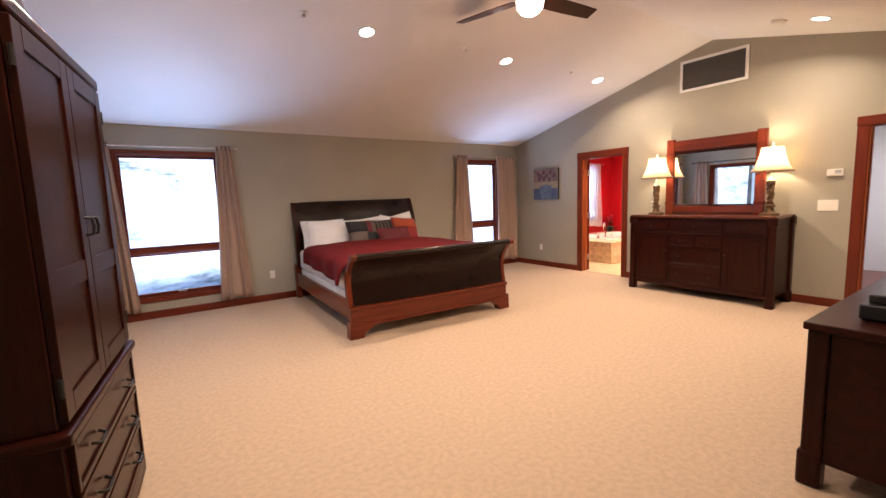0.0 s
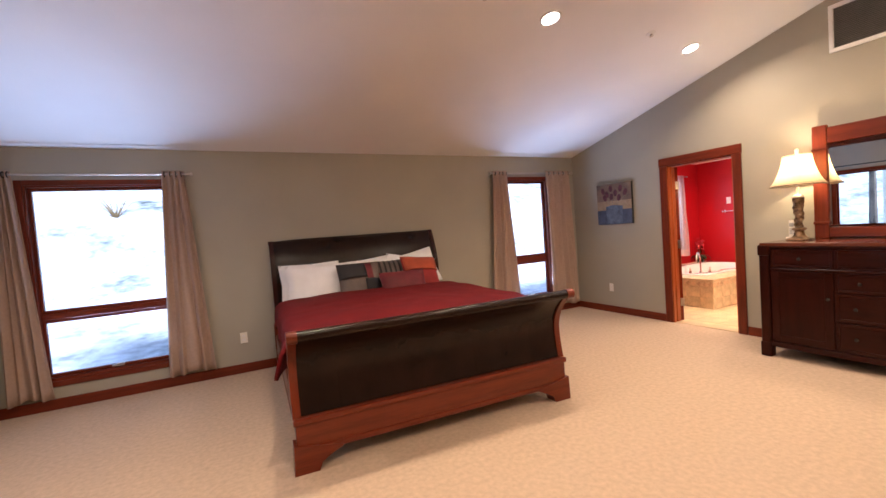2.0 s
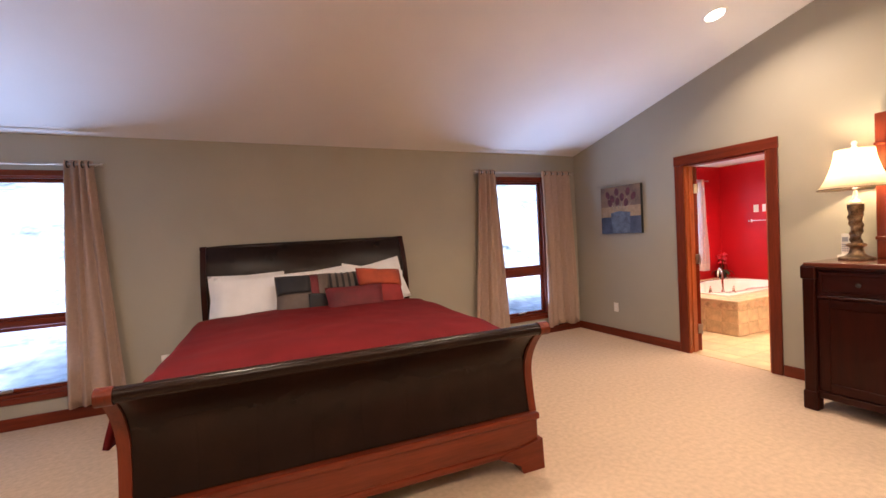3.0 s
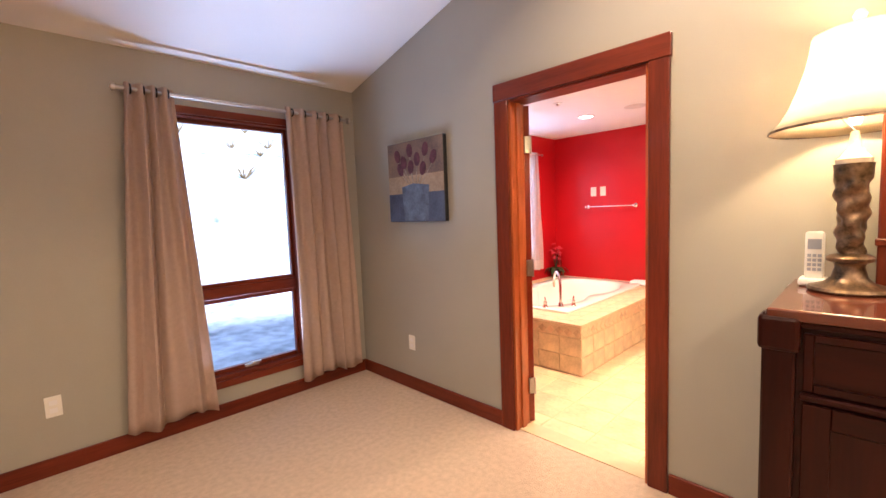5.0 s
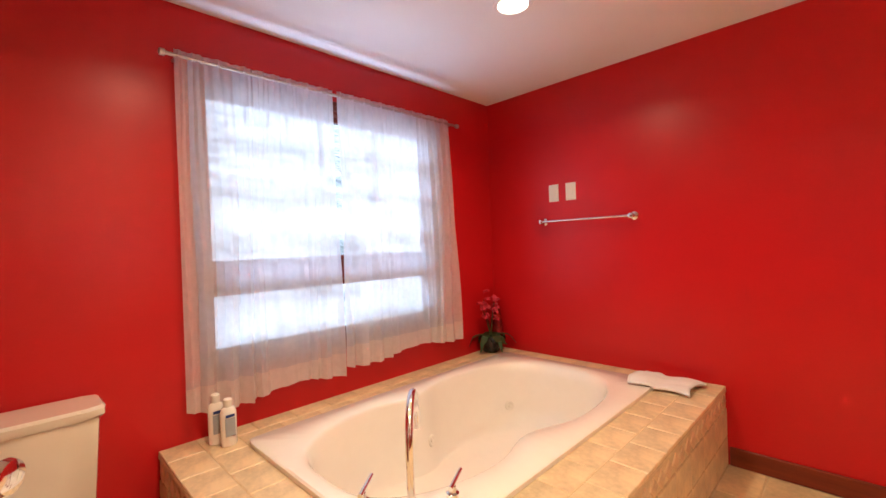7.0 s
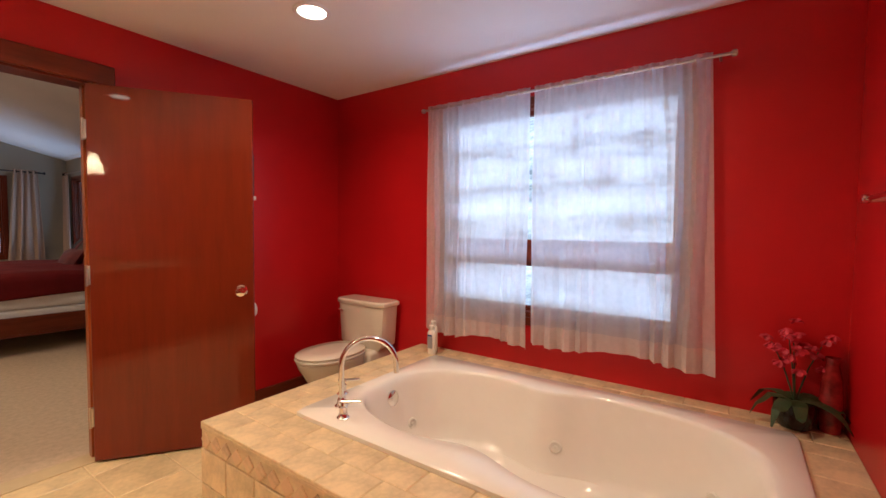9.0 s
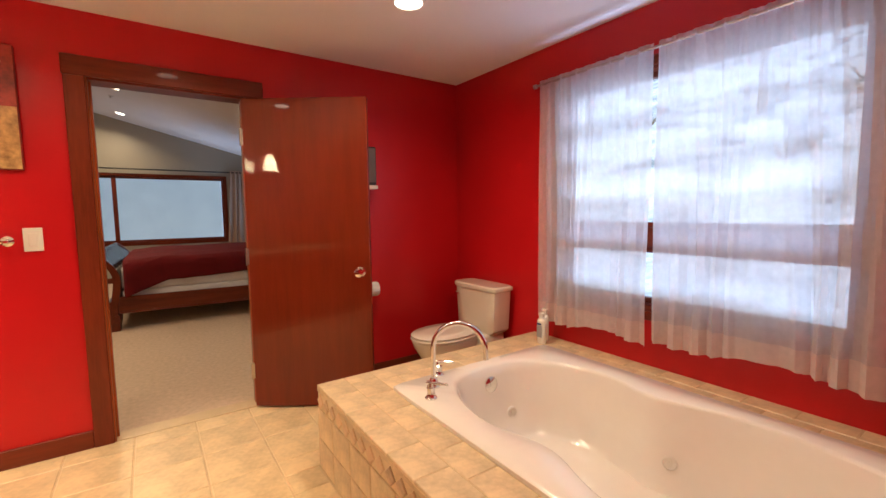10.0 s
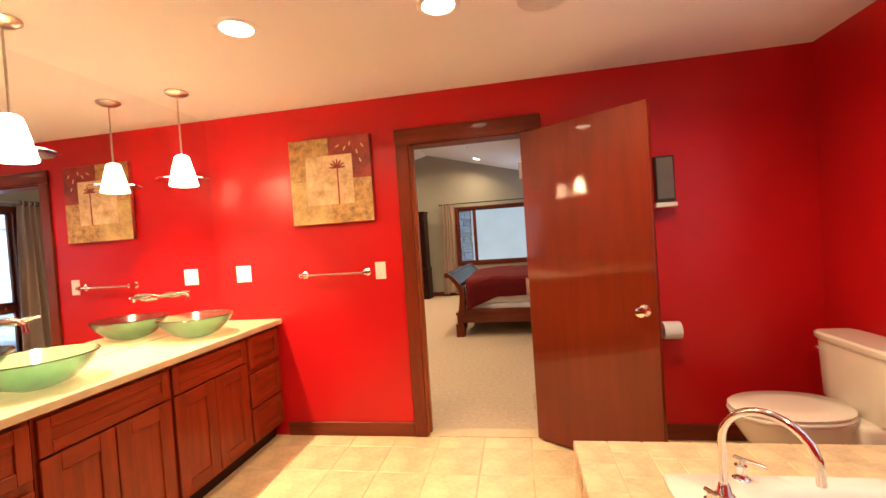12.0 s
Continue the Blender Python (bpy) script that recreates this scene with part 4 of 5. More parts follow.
for z0, z1 in ((0.115, 0.30), (0.31, 0.49), (0.50, 0.675)):
    panel_front(ar, "drawer", 0.0, 0.03, AW - 0.03, z0, z1, DARK, 1, 1, 0.025, None, 0.02)
    for u in (0.25, AW - 0.25):
        dr = part("drawer_pull", tube(bmesh.new(), [(0.018, u - 0.05, (z0 + z1) / 2), (0.045, u - 0.04, (z0 + z1) / 2 - 0.01), (0.045, u + 0.04, (z0 + z1) / 2 - 0.01), (0.018, u + 0.05, (z0 + z1) / 2)], 0.006, 8), DARKIRON, ar, "dark metal drawer pull", True)

# low dresser at the rear, with a black set-top box
lo = thing("low_dresser", (0, 0, 0), 0, "low dark cherry dresser with corner posts", "dresser")
part("body", B(1.26, 2.80, -0.30, 0.215, 0.12, 0.75, bev=0.004), DARK[0], lo)
part("top", B(1.215, 2.85, -0.315, 0.245, 0.755, 0.79, bev=0.006, seg=2), DARK[0], lo)
for x in (1.235, 2.755):
    for y in (-0.305, 0.155):
        part("corner_post", B(x, x + 0.075, y, y + 0.075, 0.0, 0.755, bev=0.006), DARK[2], lo)
        part("foot_block", B(x - 0.012, x + 0.087, y - 0.004, y + 0.087, 0.0, 0.17, bev=0.014, seg=2), DARK[2], lo)
for k in range(3):
    for z0, z1 in ((0.14, 0.44), (0.45, 0.74)):
        panel_front(lo, "drawer", 0.215, 1.32 + k * 0.475, 1.785 + k * 0.475, z0, z1, DARK, 0, 1, 0.03, [(1.55 + k * 0.475, (z0 + z1) / 2)])
st = thing("set_top_box", (1.53, -0.02, 0.79), 0, "flat black electronics box on the low dresser", "set-top box")
part("case", B(-0.12, 0.20, -0.12, 0.12, 0.008, 0.075, bev=0.006), BLACK, st)
part("upper_case", B(-0.07, 0.20, -0.10, 0.10, 0.076, 0.115, bev=0.005), BLACK, st)
for a in (-0.10, 0.18):
    for b in (-0.1, 0.1):
        part("foot", lathe(bmesh.new(), [(0.012, 0), (0.012, 0.009)], 10, (a, b, 0)), BLACK, st)


# ---------------------------------------------------------------- wall plates and small wall things
def plate(name, axis, face, sgn, u, z, w, h, label, category, slots):
    t = thing(name, (0, 0, 0), 0, label, category)

    def bx(a, b, d0, d1, c, d, bev=0.0):
        q = sorted((face + sgn * d0, face + sgn * d1))
        return B(q[0], q[1], a, b, c, d, bev=bev) if axis == 1 else B(a, b, q[0], q[1], c, d, bev=bev)
    part("plate", bx(u - w / 2, u + w / 2, 0, 0.006, z - h / 2, z + h / 2, 0.002), PLASTIC, t)
    for k, (du, dz, sw, sh, kind) in enumerate(slots):
        part(kind, bx(u + du - sw / 2, u + du + sw / 2, 0.006, 0.011 if kind == "toggle" else 0.0075, z + dz - sh / 2, z + dz + sh / 2, 0.001), PLASTIC if kind != "socket" else WHITE, t)
    return t


OUT = [(0, 0.022, 0.034, 0.028, "socket"), (0, -0.022, 0.034, 0.028, "socket")]
OL = "ivory duplex outlet plate low on the wall"
plate("outlet", 0, YW, -1, 0.205, 0.384, 0.072, 0.116, OL, "outlet", OUT)
plate("outlet", 0, YW, -1, 3.15, 0.384, 0.072, 0.116, OL, "outlet", OUT)
plate("outlet", 1, XW, -1, 5.457, 0.375, 0.072, 0.116, OL, "outlet", OUT)
plate("light_switch", 1, XW, -1, 1.12, 1.175, 0.185, 0.125, "ivory triple light switch plate by the door", "light switch", [(d, 0, 0.012, 0.026, "toggle") for d in (-0.05, 0, 0.05)])
plate("light_switch", 1, XB, 1, 3.44, 1.17, 0.075, 0.12, "ivory light switch plate by the bathroom door", "light switch", [(0, 0, 0.034, 0.066, "toggle")])
plate("outlet", 1, XB, 1, 2.385, 1.20, 0.118, 0.12, "ivory double outlet plate above the vanity", "outlet", [(-0.025, 0, 0.034, 0.066, "socket"), (0.025, 0, 0.034, 0.066, "socket")])
plate("light_switch", 1, XF, -1, 5.58, 1.59, 0.075, 0.12, "blank ivory control plate on red wall", "wall plate", [(0, 0, 0.034, 0.066, "toggle")])
plate("light_switch", 1, XF, -1, 5.45, 1.59, 0.075, 0.12, "blank ivory control plate on red wall", "wall plate", [(0, 0, 0.034, 0.066, "toggle")])
plate("light_switch", 1, XF, -1, 3.855, 1.16, 0.118, 0.12, "ivory double light switch on red wall", "light switch", [(-0.025, 0, 0.012, 0.026, "toggle"), (0.025, 0, 0.012, 0.026, "toggle")])
tt = thing("timer_dial", (XF, 3.69, 1.175), 0, "small round metal dial on red wall", "dial")
bm = lathe(bmesh.new(), [(0.034, 0), (0.034, 0.006), (0.024, 0.012), (0.022, 0.026), (0.001, 0.028)], 20, caps=(True, False))
bmesh.ops.transform(bm, matrix=pose(0, 0, 0, 0, -90), verts=bm.verts)
part("dial", bm, NICKEL, tt, "", True)
th = thing("thermostat", (0, 0, 0), 0, "ivory wall thermostat with a small display", "thermostat")
part("case", B(XW - 0.028, XW, 1.0, 1.145, 1.505, 1.585, bev=0.006, seg=2), PLASTIC, th)
part("display", B(XW - 0.030, XW - 0.027, 1.02, 1.075, 1.535, 1.57), GREYPL, th)

vent = thing("air_vent", (0, 0, 0), 0, "large grey return air grille in white frame", "vent")
part("backing", B(XW - 0.006, XW - 0.002, 2.0, 2.79, 2.80, 3.18), BLACK, vent)
for a, b, c, d in ((1.975, 2.815, 3.165, 3.20), (1.975, 2.815, 2.775, 2.81), (1.975, 2.01, 2.81, 3.165), (2.78, 2.815, 2.81, 3.165)):
    part("frame", B(XW - 0.024, XW - 0.001, a, b, c, d, bev=0.004), WHITE, vent)
for k in range(22):
    z = 2.822 + k * 0.0158
    bm = box(bmesh.new(), -0.006, 0.006, 2.012, 2.778, -0.0015, 0.0015, m=pose(XW - 0.013, 0, z, 0, 40))
    part("slat", bm, GRILLE, vent)


# ---------------------------------------------------------------- pictures
def stamp(parent, name, x, sgn, y, z, pts, mat, lift):
    """A flat painted shape on a canvas: polygon points (dy, dz) round (y, z)."""
    bm = bmesh.new()
    prism(bm, [(y + a, z + b) for a, b in pts], 0, *sorted((x, x + sgn * lift)))
    return part(name, bm, mat, parent)


def oval(ry, rz, n=18, tilt=0.0):
    c, s = math.cos(tilt), math.sin(tilt)
    return [(ry * math.cos(t) * c - rz * math.sin(t) * s, ry * math.cos(t) * s + rz * math.sin(t) * c) for t in [2 * math.pi * i / n for i in range(n)]]


pic = thing("painting", (0, 0, 0), 0, "square canvas of dark red tulips in blue vase", "painting")
P_TAN = material("paint_tan", (0.19, 0.115, 0.065), 0.6, 0, 0.35, 5, 60, 0.3, dark=(0.09, 0.06, 0.045))
P_BLUE = material("paint_slate_blue", (0.055, 0.066, 0.10), 0.6, 0, 0.5, 8, 60, 0.3, dark=(0.025, 0.03, 0.05))
P_VASE = material("paint_vase_blue", (0.10, 0.12, 0.16), 0.6, 0, 0.4, 12, 60, 0.3)
P_TUL = material("paint_tulip", (0.10, 0.022, 0.03), 0.6, 0, 0.4, 20, 60, 0.3)
P_STEM = material("paint_stem", (0.30, 0.24, 0.16), 0.6, 0, 0.4, 20, 60, 0.3)
P_CREAM = material("paint_cream", (0.28, 0.19, 0.11), 0.6, 0, 0.4, 9, 60, 0.3, dark=(0.22, 0.14, 0.07))
xp = XW - 0.036
part("canvas", B(xp, XW - 0.002, 5.0, 5.61, 1.32, 1.91, bev=0.003), BLACK, pic, "black gallery-wrapped edge")
part("background", B(xp - 0.002, xp, 5.003, 5.607, 1.50, 1.907), P_TAN, pic)
part("glow_band", B(xp - 0.003, xp - 0.002, 5.003, 5.607, 1.53, 1.66), P_CREAM, pic)
part("table_band", B(xp - 0.0035, xp, 5.003, 5.607, 1.323, 1.53), P_BLUE, pic)
stamp(pic, "vase", xp - 0.0035, -1, 5.30, 1.33, [(-0.13, 0), (0.13, 0), (0.15, 0.25), (0.02, 0.27), (-0.15, 0.25)], P_VASE, 0.001)
for k, (dy, z, ti) in enumerate(((-0.20, 1.77, 0.4), (-0.12, 1.83, 0.2), (-0.03, 1.77, 0.0), (0.05, 1.84, -0.1), (0.12, 1.76, -0.3), (0.19, 1.81, -0.3), (-0.09, 1.70, 0.2), (0.16, 1.71, -0.4), (0.04, 1.72, 0.1))):
    stamp(pic, "stem", xp - 0.003, -1, 5.30, 1.58, [(dy - 0.003, z - 1.61), (dy + 0.003, z - 1.61), (dy * 0.3 + 0.003, 0), (dy * 0.3 - 0.003, 0)], P_STEM, 0.0012)
    stamp(pic, "tulip", xp - 0.003, -1, 5.30 + dy, z, oval(0.032, 0.05, 14, ti), P_TUL, 0.0022)

bp = thing("bath_picture", (0, 0, 0), 0, "square patchwork canvas with a palm motif", "painting")
A1 = material("paint_gold", (0.58, 0.40, 0.16), 0.5, 0, 0.35, 6, 50, 0.3, dark=(0.34, 0.2, 0.08))
A2 = material("paint_ochre", (0.42, 0.25, 0.09), 0.5, 0, 0.6, 22, 60, 0.3, dark=(0.2, 0.1, 0.03))
A3 = material("paint_crimson", (0.30, 0.03, 0.02), 0.5, 0, 0.4, 9, 60, 0.3)
A4 = material("paint_parchment", (0.66, 0.48, 0.28), 0.5, 0, 0.3, 12, 60, 0.3, dark=(0.42, 0.24, 0.1))
xq = XB + 0.034
part("canvas", B(XB + 0.002, xq, 2.83, 3.435, 1.520, 2.120, bev=0.003), A3, bp, "deep red gallery-wrapped edge")
for nm, a, b, c, d, mt in (("field", 2.833, 3.13, 1.825, 2.117, A2), ("field", 3.13, 3.432, 1.825, 2.117, A3), ("field", 2.833, 3.13, 1.523, 1.825, A1), ("field", 3.13, 3.432, 1.523, 1.825, A2)):
    part(nm, B(xq, xq + 0.002, a, b, c, d), mt, bp)
part("center_field", B(xq + 0.002, xq + 0.004, 2.955, 3.30, 1.655, 1.995), A4, bp)
stamp(bp, "palm_trunk", xq + 0.004, 1, 3.19, 1.655, [(-0.006, 0), (0.006, 0), (0.004, 0.25), (-0.004, 0.25)], A3, 0.001)
for k in range(7):
    an = math.pi * (0.02 + 0.16 * k)
    stamp(bp, "palm_frond", xq + 0.004, 1, 3.19 + 0.03 * math.cos(an), 1.905 + 0.03 * math.sin(an), oval(0.032, 0.006, 10, an), A3, 0.001)
for dy, dz in ((3.20, 2.055), (3.25, 2.035), (3.29, 2.065), (3.34, 2.005), (3.36, 1.945), (3.38, 2.045)):
    stamp(bp, "leaf_fleck", xq + 0.002, 1, dy, dz, oval(0.018, 0.006, 8, dy * 9), A1, 0.001)


# ---------------------------------------------------------------- towel bars, paper, wall speaker
def towel_bar(x, sgn, y0, y1, z, label):
    t = thing("towel_bar", (0, 0, 0), 0, label, "towel bar")
    part("bar", tube(bmesh.new(), [(x + sgn * 0.06, y0 - 0.015, z), (x + sgn * 0.06, y1 + 0.015, z)], 0.008, 12), CHROME, t, "", True)
    for y in (y0, y1):
        bm = lathe(bmesh.new(), [(0.026, 0), (0.026, 0.006), (0.014, 0.012), (0.011, 0.05), (0.016, 0.056), (0.016, 0.072), (0.006, 0.076)], 16)
        bmesh.ops.transform(bm, matrix=pose(x, y, z, 0, 90 * sgn), verts=bm.verts)
        part("post", bm, CHROME, t, "", True)


towel_bar(XF, -1, 5.03, 5.66, 1.39, "chrome towel bar on red wall above the tub")
towel_bar(XB, 1, 2.875, 3.345, 1.165, "chrome towel bar on red wall under picture")
tp = thing("paper_holder", (XB, 5.28, 0.71), 0, "toilet paper roll on a chrome holder", "toilet paper")
part("mount", B(0, 0.02, -0.09, -0.06, -0.02, 0.03, bev=0.004), CHROME, tp)
part("arm", tube(bmesh.new(), [(0.015, -0.075, 0.01), (0.07, -0.075, 0.01), (0.075, -0.07, 0.005), (0.075, 0.055, 0.0)], 0.006, 8), CHROME, tp, "", True)
bm = lathe(bmesh.new(), [(0.018, -0.05), (0.052, -0.05), (0.054, -0.045), (0.054, 0.045), (0.052, 0.05), (0.018, 0.05)], 24, caps=(True, True))
bmesh.ops.transform(bm, matrix=pose(0.075, 0, 0, 90), verts=bm.verts)
part("roll", bm, LINEN, tp, "white paper roll", True)
ws = thing("wall_speaker", (XB, 5.29, 1.46), 0, "black wall-mounted speaker box with a white base", "speaker")
part("bracket", B(0, 0.03, -0.03, 0.03, 0.10, 0.22), BLACK, ws)
part("case", B(0.03, 0.085, -0.055, 0.055, 0.03, 0.31, bev=0.008, seg=2), BLACK, ws)
part("grille", B(0.085, 0.089, -0.047, 0.047, 0.05, 0.30, bev=0.002), GRILLE, ws)
part("base", B(0.02, 0.095, -0.06, 0.06, 0.0, 0.028, bev=0.004), PLASTIC, ws, "white base ledge")

# ---------------------------------------------------------------- tub
DX0, DY0, DZ = 6.25, 4.575, 0.427
deck = thing("tub_deck", (0, 0, 0), 0, "travertine tiled tub surround with a diamond border", "tub surround")
for a, b, c, d in ((DX0 + 0.012, 6.57, DY0 + 0.012, YB - 0.001), (8.345, XF - 0.001, DY0 + 0.012, YB - 0.001), (6.57, 8.345, DY0 + 0.012, 4.89), (6.57, 8.345, 5.89, YB - 0.001)):
    part("core", B(a, b, c, d, -0.005, DZ - 0.003), GROUT, deck)

tub = thing("bathtub", (0, 0, 0), 0, "white acrylic whirlpool tub set into the tiled deck", "bathtub")
TX, TY, NT = 7.455, 5.40, 120


def outline(th, k, z):
    """Hourglass basin outline; k scales it."""
    c, s = math.cos(th), math.sin(th)
    p = 3.1
    r = (abs(c) ** p + abs(s) ** p) ** (-1 / p)
    u, v = r * c, r * s
    x = TX - 0.012 + 0.845 * u * k
    y = TY + 0.435 * v * k * (1 - 0.19 * math.exp(-((u + 0.12) / 0.22) ** 2)) * (1.0 + 0.06 * u)
    return (x, y, z)


def rim_rect(th, e, z):
    c, s = math.cos(th), math.sin(th)
    r = (abs(c) ** 60 + abs(s) ** 60) ** (-1 / 60)
    return (TX + (0.925 - e) * r * c, TY - 0.01 + (0.54 - e) * r * s, z)


TH = [2 * math.pi * i / NT for i in range(NT)]
rings = [[rim_rect(t, 0, 0.425) for t in TH], [rim_rect(t, 0, 0.444) for t in TH], [rim_rect(t, 0.008, 0.450) for t in TH]]
rings += [[outline(t, k, z) for t in TH] for k, z in ((1.02, 0.447), (1.0, 0.442), (0.985, 0.43), (0.965, 0.38), (0.94, 0.28), (0.90, 0.16), (0.85, 0.085), (0.78, 0.055), (0.5, 0.045))]
part("shell", loft(bmesh.new(), rings, (False, True)), ACRYLIC, tub, "", True)


def on_wall(name, deg, z, k, r, mat, label, deep=True):
    t = radians(deg)
    p, q = Vector(outline(t, k, z)), Vector(outline(t + 0.02, k, z))
    tan = (q - p).normalized()
    nrm = Vector((-tan.y, tan.x, 0.12)).normalized()
    prof = [(r, -0.01), (r, 0.003), (r * 0.8, 0.008), (r * 0.62, 0.006), (r * 0.30, 0.004), (r * 0.28, 0.010), (0.001, 0.010)] if deep else [(r, -0.01), (r, 0.006), (r * 0.75, 0.012), (0.001, 0.013)]
    bm = lathe(bmesh.new(), prof, 18, caps=(True, False))
    bmesh.ops.transform(bm, matrix=Matrix.Translation(p) @ nrm.to_track_quat("Z", "Y").to_matrix().to_4x4(), verts=bm.verts)
    return part(name, bm, mat, tub, label, True)


for deg in (163, 205, 91, 40, 270, 330):
    j = on_wall("jet", deg, 0.18, 0.91, 0.032, PLASTIC, "cream whirlpool jet")
on_wall("overflow", 180, 0.35, 0.957, 0.042, CHROME, "chrome overflow cap", False)


def handle_tap(x, y, ang, parent):
    o = part("valve", lathe(bmesh.new(), [(0.027, 0.449), (0.028, 0.455), (0.022, 0.46), (0.018, 0.475), (0.020, 0.50), (0.012, 0.505), (0.010, 0.52)], 18, (x, y, 0)), CHROME, parent, "", True)
    c, s = math.cos(radians(ang)), math.sin(radians(ang))
    part("lever", tube(bmesh.new(), [(x - 0.02 * c, y - 0.02 * s, 0.52), (x + 0.085 * c, y + 0.085 * s, 0.528)], [0.008, 0.006], 10), CHROME, o, "", True)


tap = thing("tub_faucet", (0, 0, 0), 0, "chrome gooseneck tub faucet with two lever handles", "faucet")
pts = [(6.67, 5.005, 0.449), (6.67, 5.005, 0.58)]
for k in range(17):
    a = math.pi * k / 16
    reach = 0.125 - 0.125 * math.cos(a)
    pts.append((6.67 + reach * 0.72, 5.005 + reach * 0.69, 0.64 + 0.125 * math.sin(a)))
pts.append((6.67 + 0.252 * 0.72, 5.005 + 0.252 * 0.69, 0.598))
part("spout", tube(bmesh.new(), pts, 0.0125, 14), CHROME, tap, "", True)
part("spout_base", lathe(bmesh.new(), [(0.03, 0.449), (0.031, 0.456), (0.022, 0.464), (0.018, 0.49), (0.014, 0.495)], 20, (6.67, 5.005, 0)), CHROME, tap, "", True)
handle_tap(6.768, 4.926, 25, tap)
handle_tap(6.565, 5.105, 35, tap)


def bottle(x, y, h, label):
    t = thing("shampoo_bottle", (x, y, DZ + 0.002), 0, label, "bottle")
    rings = []
    for a, b, z in ((0.030, 0.020, 0), (0.033, 0.022, 0.006), (0.033, 0.022, h * 0.72), (0.026, 0.018, h * 0.80), (0.015, 0.014, h * 0.83)):
        rings.append([(a * math.cos(t), b * math.sin(t), z) for t in [2 * math.pi * i / 20 for i in range(20)]])
    part("flask", loft(bmesh.new(), rings), ACRYLIC, t, "", True)
    part("cap", lathe(bmesh.new(), [(0.017, h * 0.83), (0.018, h * 0.98), (0.013, h)], 16), PLASTIC, t, "", True)
    part("label", B(-0.020, 0.020, -0.0235, -0.0215, h * 0.22, h * 0.6, bev=0.0005), GREYPL, t, "green-grey printed label")
    part("brand_band", B(-0.018, 0.018, -0.0243, -0.0236, h * 0.62, h * 0.68), material("label_blue", (0.03, 0.06, 0.22), 0.4), t, "small blue label")


bottle(6.445, 6.035, 0.215, "white shampoo bottle with blue label on the deck")
bottle(6.475, 5.975, 0.20, "white conditioner bottle with blue label on the deck")

pl = thing("potted_orchid", (8.38, 6.055, DZ + 0.002), 0, "artificial orchid with crimson flowers in dark pot", "plant")
part("pot", lathe(bmesh.new(), [(0.05, 0), (0.062, 0.01), (0.075, 0.07), (0.076, 0.12), (0.070, 0.125), (0.066, 0.11), (0.001, 0.108)], 24, caps=(True, False)), POT, pl, "", True)
rg = random.Random(5)
for k in range(9):
    a, L = 2.4 * k, rg.uniform(0.12, 0.19)
    bm, sec = bmesh.new(), []
    for i in range(7):
        t = i / 6
        w = 0.028 * math.sin(math.pi * (0.08 + 0.9 * t)) + 0.002
        rr, z = 0.02 + L * t, 0.115 + 0.10 * t - 0.17 * t * t * rg.uniform(0.8, 1.1)
        d, n2 = Vector((math.cos(a), math.sin(a), 0)), Vector((-math.sin(a), math.cos(a), 0))
        p = d * rr + Vector((0, 0, z))
        if p.y > 0.09:
            p.y = 0.09
        sec.append([p - n2 * w, p + Vector((0, 0, 0.004)), p + n2 * w, p - Vector((0, 0, 0.003))])
    loft(bm, sec)
    part("leaf", bm, LEAF, pl, "", True)
for k in range(4):
    a = 1.3 * k + 0.4
    tip = Vector((0.09 * math.cos(a), min(0.05, 0.08 * math.sin(a)), 0.36 + 0.035 * (k % 2)))
    st = part("stem", tube(bmesh.new(), [(0, 0, 0.11), tip * 0.5 + Vector((0, 0, 0.08)), tip], [0.004, 0.003, 0.002], 6), LEAF, pl)
    for f in range(6):
        c = tip * (0.72 + 0.07 * f) + Vector((rg.uniform(-0.035, 0.035), rg.uniform(-0.035, 0.02), rg.uniform(-0.02, 0.05)))
        bm = bmesh.new()
        for q in range(5):
            m = Matrix.Translation(c) @ Euler((rg.uniform(0, 1), rg.uniform(0, 1), q * 1.257)).to_matrix().to_4x4() @ pose(0.014, 0, 0)
            r = bmesh.ops.create_icosphere(bm, subdivisions=1, radius=0.018)
            bmesh.ops.transform(bm, matrix=m @ Matrix.Diagonal((1.1, 0.8, 0.25, 1)), verts=r["verts"])
        part("flower", bm, PETAL, st, "", True)
vs = thing("bud_vase", (8.50, 6.08, DZ + 0.002), 0, "slender dark red swirled glass vase", "vase")
part("body", lathe(bmesh.new(), [(0.035, 0), (0.038, 0.01), (0.042, 0.12), (0.034, 0.23), (0.022, 0.29), (0.026, 0.32), (0.022, 0.32), (0.018, 0.29)], 24), VASE, vs, "", True)

tw = thing("hand_towel", (0, 0, 0), 0, "white folded towel draped over the tub rim", "towel")
bm = bmesh.new()
g = []
for j in range(13):
    row = []
    for i in range(17):
        u, v = i / 16, j / 12
        x = 8.22 + 0.24 * u + 0.03 * math.sin(v * 5)
        y = 4.66 + 0.30 * v + 0.02 * math.sin(u * 4)
        z = (0.436 if y < 4.84 else min(0.458, 0.436 + (y - 4.84) * 0.8)) + 0.006 * abs(math.sin(u * 7 + v * 3)) + 0.012 * max(0, math.sin(u * 3.1))
        row.append(bm.verts.new((x, y, z)))
    g.append(row)
for j in range(12):
    for i in range(16):
        bm.faces.new((g[j][i], g[j][i + 1], g[j + 1][i + 1], g[j + 1][i]))
solid(part("cloth", bm, LINEN, tw, "", True), 0.012, 1.0)

# ---------------------------------------------------------------- toilet
to = thing("toilet", (5.815, 6.14, 0), 0, "bone-white two-piece toilet with closed lid", "toilet")


